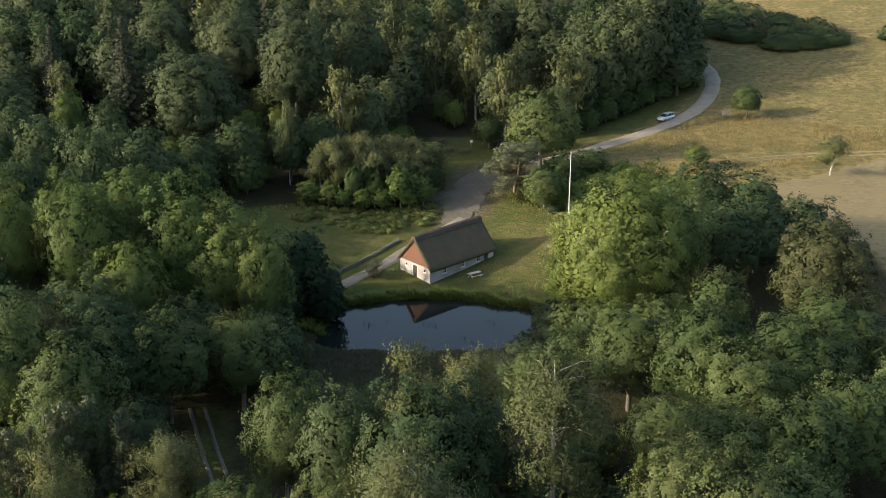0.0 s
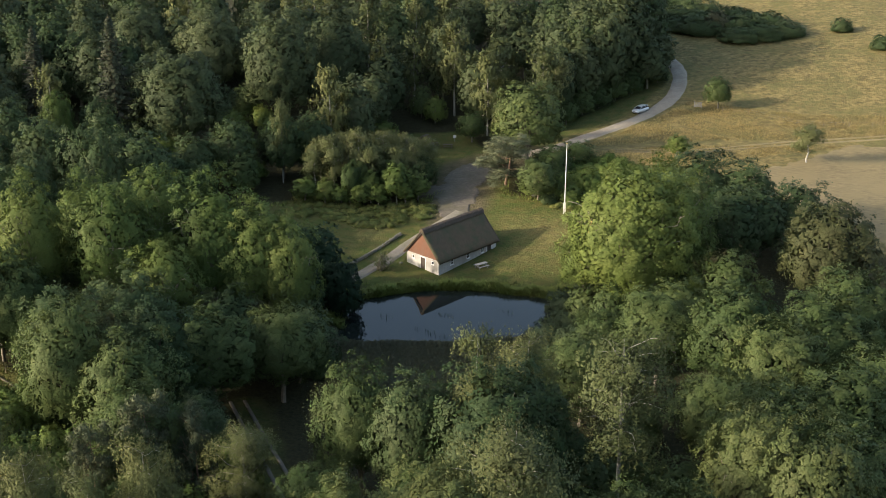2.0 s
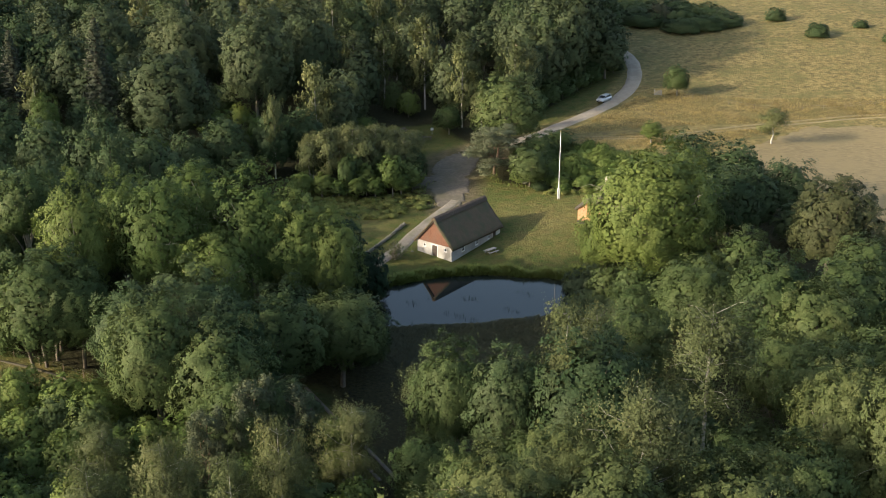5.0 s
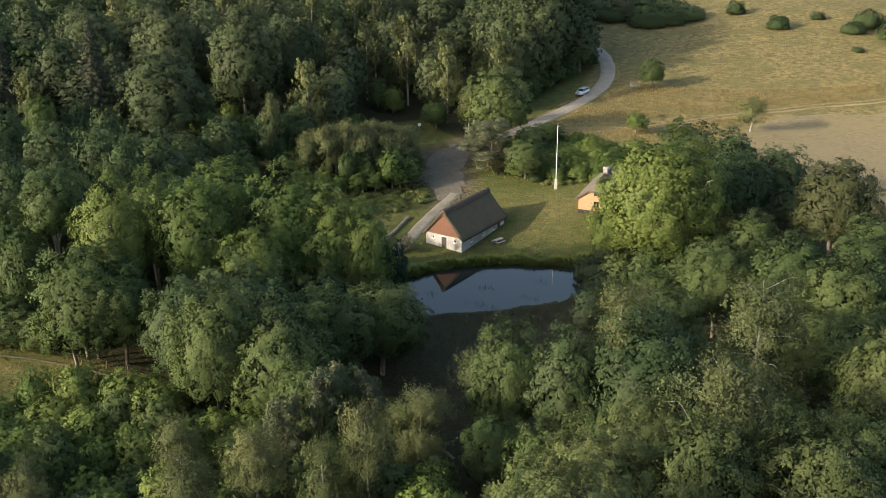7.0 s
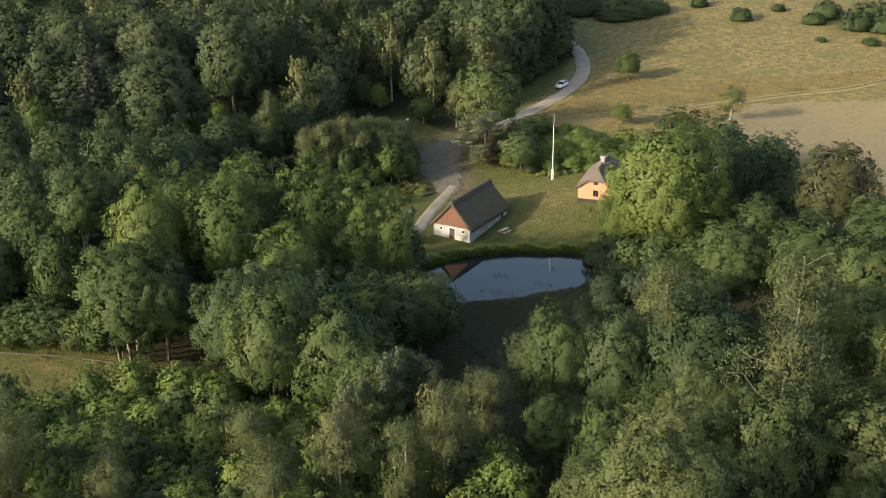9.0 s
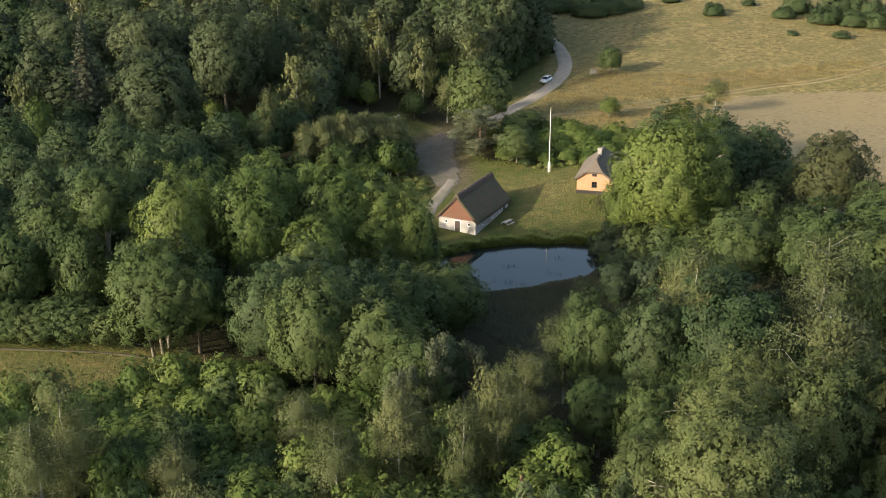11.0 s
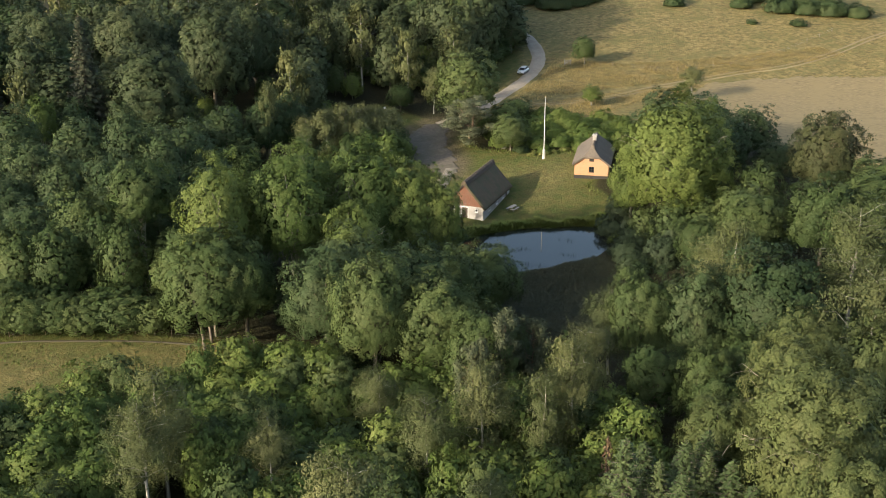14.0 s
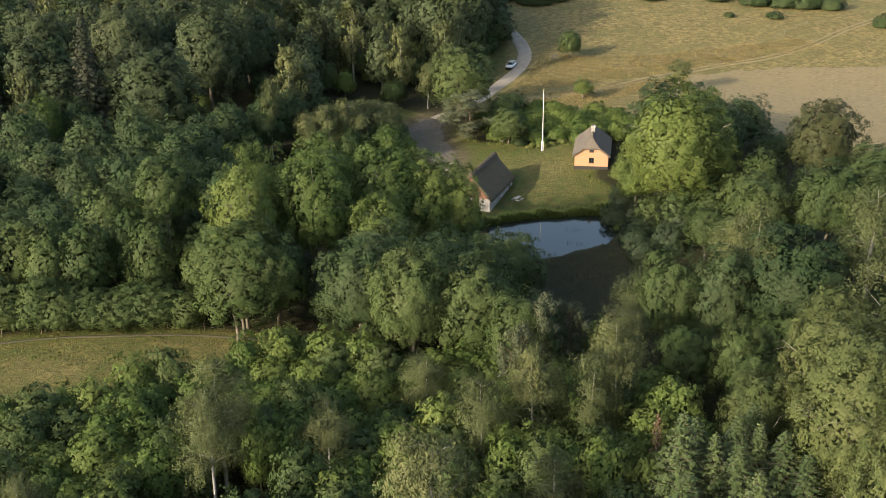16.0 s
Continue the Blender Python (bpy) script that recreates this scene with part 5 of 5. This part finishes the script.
part("plinth", boxes((-0.04, CW + 0.04, -0.05, CL + 0.05, -0.9, 0.8)), TAR, cottage, "black tarred plinth")
pivot = new("roof_frame")
pivot.parent = cottage
pivot.matrix_local = pose(CW / 2, CL / 2, 0, 0, 0, 90)
bm = bmesh.new()
half, he, hl, hip_z = CW / 2 + 0.4, CZ - 0.15, CL / 2 + 0.35, CZ + 1.35
rz = CR
hw = 1.5
def ring_of(up, grow):
    e = half + grow
    return [(-hl - grow, -e, he + up), (-hl - grow, -hw - grow, hip_z + up), (-hl + 1.7, 0, rz + up), (-hl - grow, hw + grow, hip_z + up), (-hl - grow, e, he + up),
            (hl + grow, e, he + up), (hl + grow, hw + grow, hip_z + up), (hl - 1.7, 0, rz + up), (hl + grow, -hw - grow, hip_z + up), (hl + grow, -e, he + up)]
lo, hi = [bm.verts.new(p) for p in ring_of(0, 0)], [bm.verts.new(p) for p in ring_of(0.33, 0.06)]
for v, flip in ((lo, True), (hi, False)):
    for q in ((0, 1, 2, 7, 8, 9), (4, 5, 6, 7, 2, 3), (1, 3, 2), (6, 8, 7)):
        f = [v[k] for k in q]
        bm.faces.new(f[::-1] if flip else f)
for a, b in ((0, 1), (1, 3), (3, 4), (4, 5), (5, 6), (6, 8), (8, 9), (9, 0)):
    bm.faces.new((lo[a], lo[b], hi[b], hi[a]))
bmesh.ops.recalc_face_normals(bm, faces=bm.faces)
bmesh.ops.subdivide_edges(bm, edges=[e for e in bm.edges if e.calc_length() > 0.6], cuts=5, use_grid_fill=True)
for v in bm.verts:
    v.co.z += 0.035 * noise.noise(v.co * 1.2)
part("roof", bm, THATCH_GREY, pivot, "grey thatch cut back over the gable")
ridge_cap(pivot, CL / 2 - 1.5, CR + 0.34, THATCH_GREY, 0.5)
bm = boxes((CW / 2 - 0.36, CW / 2 + 0.36, 5.2, 5.95, CR - 0.6, CR + 1.5), (CW / 2 - 0.45, CW / 2 + 0.45, 5.1, 6.05, CR + 1.2, CR + 1.42), bevel=0.03)
chimney = part("chimney", bm, WHITEWASH, cottage, "white limewashed chimney")
part("flue", boxes((CW / 2 - 0.2, CW / 2 + 0.2, 5.4, 5.75, CR + 1.45, CR + 1.512)), TAR, chimney)


# flagpole
fp = new("flagpole")
fp.location = (20.9, 183.7, height(20.9, 183.7))
tagged(fp, "tall white wooden flagpole with a boxed foot, on the lawn", "flagpole")
part("mast", pole((0, 0, 0.2), (0, 0, 12.3), 0.1, 0.045, 10), WHITE, fp)
part("foot", boxes((-0.2, -0.1, -0.16, 0.16, -0.3, 1.9), (0.1, 0.2, -0.16, 0.16, -0.3, 1.9), bevel=0.01), WHITE, fp)
bm = bmesh.new()
bmesh.ops.create_uvsphere(bm, u_segments=10, v_segments=6, radius=0.1, matrix=Matrix.Translation((0, 0, 12.38)))
part("knob", bm, surface("gilt", (0.5, 0.36, 0.12), (0.7, 0.5, 0.2), 5, 0.3, 1.0), fp, "gilded ball")


def picnic_table(x, y, turn, label, mat):
    t = new("picnic_table")
    t.matrix_world = Matrix.Translation((x, y, height(x, y))) @ Matrix.Rotation(radians(turn), 4, "Z")
    tagged(t, label, "picnic table", "picnic tables")
    bm = bmesh.new()
    for k in range(5):
        box(bm, -1.0, 1.0, -0.375 + 0.15 * k, -0.24 + 0.15 * k, 0.72, 0.76, 0.006)
    part("tabletop", bm, mat, t)
    for s in (-1, 1):
        part("seat", boxes((-1.0, 1.0, s * 0.72 - 0.13, s * 0.72 - 0.01, 0.43, 0.47), (-1.0, 1.0, s * 0.72 + 0.01, s * 0.72 + 0.13, 0.43, 0.47), bevel=0.006), mat, t)
        part("rail", boxes((s * 0.75 - 0.03, s * 0.75 + 0.03, -0.85, 0.85, 0.36, 0.43), (s * 0.75 - 0.03, s * 0.75 + 0.03, -0.36, 0.36, 0.64, 0.72)), mat, t)
        for q in (-1, 1):
            part("leg", pole((s * 0.75, q * 0.62, -0.03), (s * 0.75, q * 0.28, 0.7), 0.05, 0.05, 4), mat, t)
    return t


picnic_table(4.9, 166.6, 32, "grey weathered wooden picnic table on the lawn", GREYWOOD)
picnic_table(1.2, 224.8, 10, "dark wooden picnic table at the wood's edge", DARKWOOD)
picnic_table(4.0, 223.8, -5, "dark wooden picnic table at the wood's edge", DARKWOOD)
picnic_table(-0.2, 229.5, 60, "dark wooden picnic table at the wood's edge", DARKWOOD)


# cars
PAINT = {}
for key, c in (("silver", (0.55, 0.57, 0.58)), ("blue", (0.35, 0.42, 0.5))):
    m, nt, bsdf, _ = material(key + "_car_paint")
    nt.links.new(mix(nt, noise_tex(nt, 1.5, 3), tuple(0.9 * v for v in c), c), bsdf.inputs["Base Color"])
    bsdf.inputs["Metallic"].default_value, bsdf.inputs["Roughness"].default_value = 0.35, 0.3
    bsdf.inputs["Coat Weight"].default_value = 0.6
    PAINT[key] = m
RUBBER = surface("tyre_rubber", (0.02, 0.02, 0.02), (0.04, 0.04, 0.04), 8, 0.85)
ALLOY = surface("wheel_alloy", (0.4, 0.4, 0.41), (0.55, 0.55, 0.56), 8, 0.35, 0.9)
LAMP = surface("lamp_glass", (0.6, 0.62, 0.62), (0.75, 0.76, 0.76), 8, 0.1)
REDLAMP = surface("red_lamp_glass", (0.3, 0.02, 0.015), (0.4, 0.03, 0.02), 8, 0.1)
PLASTIC = surface("dark_plastic", (0.025, 0.025, 0.027), (0.05, 0.05, 0.052), 8, 0.6)


def loft(sections):
    """A closed body through sections of equal point counts."""
    bm = bmesh.new()
    rows = [[bm.verts.new(p) for p in s] for s in sections]
    n = len(rows[0])
    for a, b in zip(rows, rows[1:]):
        for k in range(n):
            bm.faces.new((a[k], a[(k + 1) % n], b[(k + 1) % n], b[k]))
    bm.faces.new(rows[0][::-1])
    bm.faces.new(rows[-1])
    bmesh.ops.recalc_face_normals(bm, faces=bm.faces)
    for f in bm.faces:
        f.smooth = True
    return bm


def estate_car(x, y, turn, paint, label):
    """An estate car, its front towards +x."""
    car = new("car")
    car.matrix_world = Matrix.Translation((x, y, height(x, y) + 0.1)) @ Matrix.Rotation(radians(turn), 4, "Z")
    tagged(car, label, "car")
    lower = []
    for px, w, z0, z1 in ((-2.2, 0.74, 0.42, 0.82), (-2.12, 0.82, 0.3, 0.95), (-1.6, 0.87, 0.24, 0.98), (0.0, 0.88, 0.22, 0.96), (1.0, 0.87, 0.23, 0.93), (1.7, 0.83, 0.26, 0.82), (2.08, 0.76, 0.32, 0.72), (2.18, 0.62, 0.4, 0.62)):
        lower.append([(px, -w * 0.95, z0), (px, w * 0.95, z0), (px, w, (z0 + z1) / 2), (px, w * 0.93, z1), (px, 0, z1 + 0.03), (px, -w * 0.93, z1), (px, -w, (z0 + z1) / 2)])
    body = part("body", loft(lower), PAINT[paint], car)
    cabin = []
    for px, w, z0, z1 in ((-2.05, 0.7, 0.93, 1.0), (-1.85, 0.62, 0.93, 1.38), (-1.4, 0.61, 0.93, 1.44), (-0.2, 0.62, 0.92, 1.47), (0.35, 0.62, 0.92, 1.42), (1.15, 0.72, 0.9, 0.96)):
        cabin.append([(px, -0.76, z0), (px, 0.76, z0), (px, w + 0.02, z1 - 0.05), (px, w - 0.12, z1), (px, -w + 0.12, z1), (px, -w - 0.02, z1 - 0.05)])
    part("window_band", loft(cabin), GLASS, car, "dark car windows")
    roof = []
    for px, w, z in ((-1.92, 0.56, 1.37), (-1.4, 0.59, 1.445), (-0.2, 0.6, 1.475), (0.42, 0.57, 1.41)):
        roof.append([(px, -w, z - 0.03), (px, w, z - 0.03), (px, w - 0.06, z + 0.03), (px, -w + 0.06, z + 0.03)])
    part("roof", loft(roof), PAINT[paint], car)
    for s in (-1, 1):
        for px, qx in ((-0.9, -0.86), (0.02, 0.06), (-1.62, -1.8)):
            part("pillar", pole((px, s * 0.765, 0.93), (qx, s * 0.625, 1.42), 0.045, 0.04, 5), PAINT[paint], car)
        part("pillar", pole((1.12, s * 0.74, 0.93), (0.38, s * 0.61, 1.41), 0.04, 0.04, 5), PAINT[paint], car)
        part("roof_rail", boxes((-1.7, 0.1, s * 0.54 - 0.02, s * 0.54 + 0.02, 1.5, 1.53)), PLASTIC, car)
        part("headlight", boxes((1.9, 2.13, s * 0.6 - 0.16, s * 0.6 + 0.13, 0.58, 0.72), bevel=0.03), LAMP, car)
        part("tail_light", boxes((-2.19, -2.05, s * 0.72 - 0.08, s * 0.72 + 0.07, 0.65, 0.95), bevel=0.02), REDLAMP, car)
        part("mirror", boxes((0.85, 1.0, s * 0.92 - 0.08, s * 0.92 + 0.08, 0.93, 1.05), bevel=0.03), PAINT[paint], car)
        for px in (-1.32, 1.32):
            bm = bmesh.new()
            bmesh.ops.create_cone(bm, cap_ends=True, segments=18, radius1=0.31, radius2=0.31, depth=0.2, matrix=Matrix.Translation((px, s * 0.79, 0.31 - 0.1)) @ Matrix.Rotation(radians(90), 4, "X"))
            bmesh.ops.bevel(bm, geom=[e for e in bm.edges if e.calc_face_angle(0) > 1], offset=0.03, segments=2, affect="EDGES", profile=0.5)
            wheel = part("wheel", bm, RUBBER, car)
            bm = bmesh.new()
            bmesh.ops.create_cone(bm, cap_ends=True, segments=14, radius1=0.19, radius2=0.19, depth=0.21, matrix=Matrix.Translation((px, s * 0.795, 0.21)) @ Matrix.Rotation(radians(90), 4, "X"))
            part("rim", bm, ALLOY, wheel)
    part("bumper", boxes((2.05, 2.2, -0.7, 0.7, 0.3, 0.44), bevel=0.03), PLASTIC, car)
    part("grille", boxes((2.1, 2.185, -0.35, 0.35, 0.5, 0.62), bevel=0.01), PLASTIC, car)
    part("number_plate", boxes((2.19, 2.21, -0.26, 0.26, 0.38, 0.48)), WHITE, car)
    return car


estate_car(46.9, 239.6, 222, "silver", "silver estate car parked on the verge of the gravel road")
estate_car(-12.6, 202.4, 20, "blue", "pale blue-grey car parked among the birches")


# gate, fences, stones, posts
gate = new("field_gate")
gate.matrix_world = Matrix.Translation((59.6, 239.9, height(59.6, 239.9))) @ Matrix.Rotation(radians(-20), 4, "Z")
tagged(gate, "grey wooden field gate standing beside a small tree", "gate")
for k in range(5):
    part("bar", boxes((-0.8, 0.8, -0.02, 0.02, 0.3 + 0.24 * k, 0.4 + 0.24 * k), bevel=0.004), GREYWOOD, gate)
for s in (-0.8, 0.8):
    part("upright", boxes((s - 0.05, s + 0.05, -0.05, 0.05, -0.3, 1.5), bevel=0.006), GREYWOOD, gate)
bm = bmesh.new()
d = Vector((1.5, 0, 1.0))
bmesh.ops.create_cube(bm, size=1, matrix=Matrix.Translation((0, 0.035, 0.83)) @ d.to_track_quat("Z", "Y").to_matrix().to_4x4() @ Matrix.Diagonal((0.03, 0.09, d.length, 1)))
part("brace", bm, GREYWOOD, gate)


def fence_run(points, gap, high, label, mat, wire=True):
    line = glide(points, gap)
    fence = new("fence")
    tagged(fence, label, "fence")
    rngf = random.Random(len(line))
    tops = []
    for p in line:
        z = height(p.x, p.y)
        part("post", pole((p.x, p.y, z - 0.3), (p.x + rngf.uniform(-0.05, 0.05), p.y + rngf.uniform(-0.05, 0.05), z + high * rngf.uniform(0.9, 1.08)), 0.06, 0.05, 7), mat, fence)
        tops.append((p.x, p.y, z))
    if wire:
        for f in (0.5, 0.9):
            part("wire", _tube_bm([(x, y, z + high * f) for x, y, z in tops], 0.008), ALLOY, fence)
    return fence


def _tube_bm(points, r):
    bm = bmesh.new()
    last = None
    for p in points:
        ring = [bm.verts.new((p[0], p[1] + r * math.cos(a), p[2] + r * math.sin(a))) for a in (0.5, 2.6, 4.7)]
        if last:
            for k in range(3):
                bm.faces.new((last[k], last[(k + 1) % 3], ring[(k + 1) % 3], ring[k]))
        last = ring
    return bm


OLDPOST = surface("old_post_wood", (0.13, 0.1, 0.075), (0.24, 0.19, 0.14), 5)
fence_run([(64, 236.5), (69, 234.3), (77, 227), (87.3, 224.8), (97.2, 224.3), (111.5, 225.7), (122, 229.4), (140, 236)], 5.2, 1.15, "line of grey fence posts with thin wire across the dry meadow", OLDPOST)
fence_run([(-110, 144.8), (-92, 142), (-78, 138), (-67.5, 134), (-60, 128.6), (-54.5, 125), (-50, 119)], 3.8, 1.15, "wire fence on wooden posts along the wood's edge", OLDPOST)

drywall = new("stone_wall")
tagged(drywall, "low dry wall of mossy field stones beside the drive", "stone wall")
rs = random.Random(9)
stones = []
for k in range(3):
    bm = bmesh.new()
    bmesh.ops.create_icosphere(bm, subdivisions=1, radius=0.5)
    for v in bm.verts:
        v.co *= 1 + rs.uniform(-0.16, 0.16)
    me = bpy.data.meshes.new("stone")
    bm.to_mesh(me)
    bm.free()
    me.materials.append(STONE)
    stones.append(me)
line = glide([(-16.5, 167), (-14, 170.4), (-12, 173.3), (-9.8, 176.6), (-7.3, 180.4)], 0.42)
for p in line:
    for lift, wide in ((0.1, 0.22), (0.28, 0.1)):
        for s in (-1, 1):
            if rs.random() < (0.05 if lift < 0.5 else 0.35):
                continue
            ob = new("stone", rs.choice(stones))
            ob.parent = drywall
            x, y = p.x + s * wide * 0.7 + rs.uniform(-0.08, 0.08), p.y - s * wide * 0.5 + rs.uniform(-0.08, 0.08)
            ob.matrix_local = Matrix.Translation((x, y, height(x, y) + lift + 0.02)) @ Euler((rs.uniform(-1, 1), rs.uniform(-1, 1), rs.uniform(0, 6))).to_matrix().to_4x4() @ Matrix.Diagonal((rs.uniform(0.28, 0.5), rs.uniform(0.28, 0.42), rs.uniform(0.24, 0.36), 1))
for x, y, s, lab in ((17.2, 193, 1.1, "grey boulder under the trees"), (-7.6, 169.2, 0.5, "pale stone at the house corner")):
    b = new("boulder", stones[0])
    b.matrix_world = Matrix.Translation((x, y, height(x, y) + 0.2 * s)) @ Matrix.Diagonal((s * 1.3, s, s * 0.8, 1))
    tagged(b, lab, "boulder")

sign = new("information_post")
sign.location = (5.7, 227.6, height(5.7, 227.6))
tagged(sign, "small white notice board on a post at the wood's edge", "sign")
part("post", boxes((-0.05, 0.05, -0.05, 0.05, -0.3, 1.1), bevel=0.006), GREYWOOD, sign)
part("board", boxes((-0.3, 0.3, -0.09, -0.05, 0.85, 1.4), bevel=0.006), WHITE, sign)
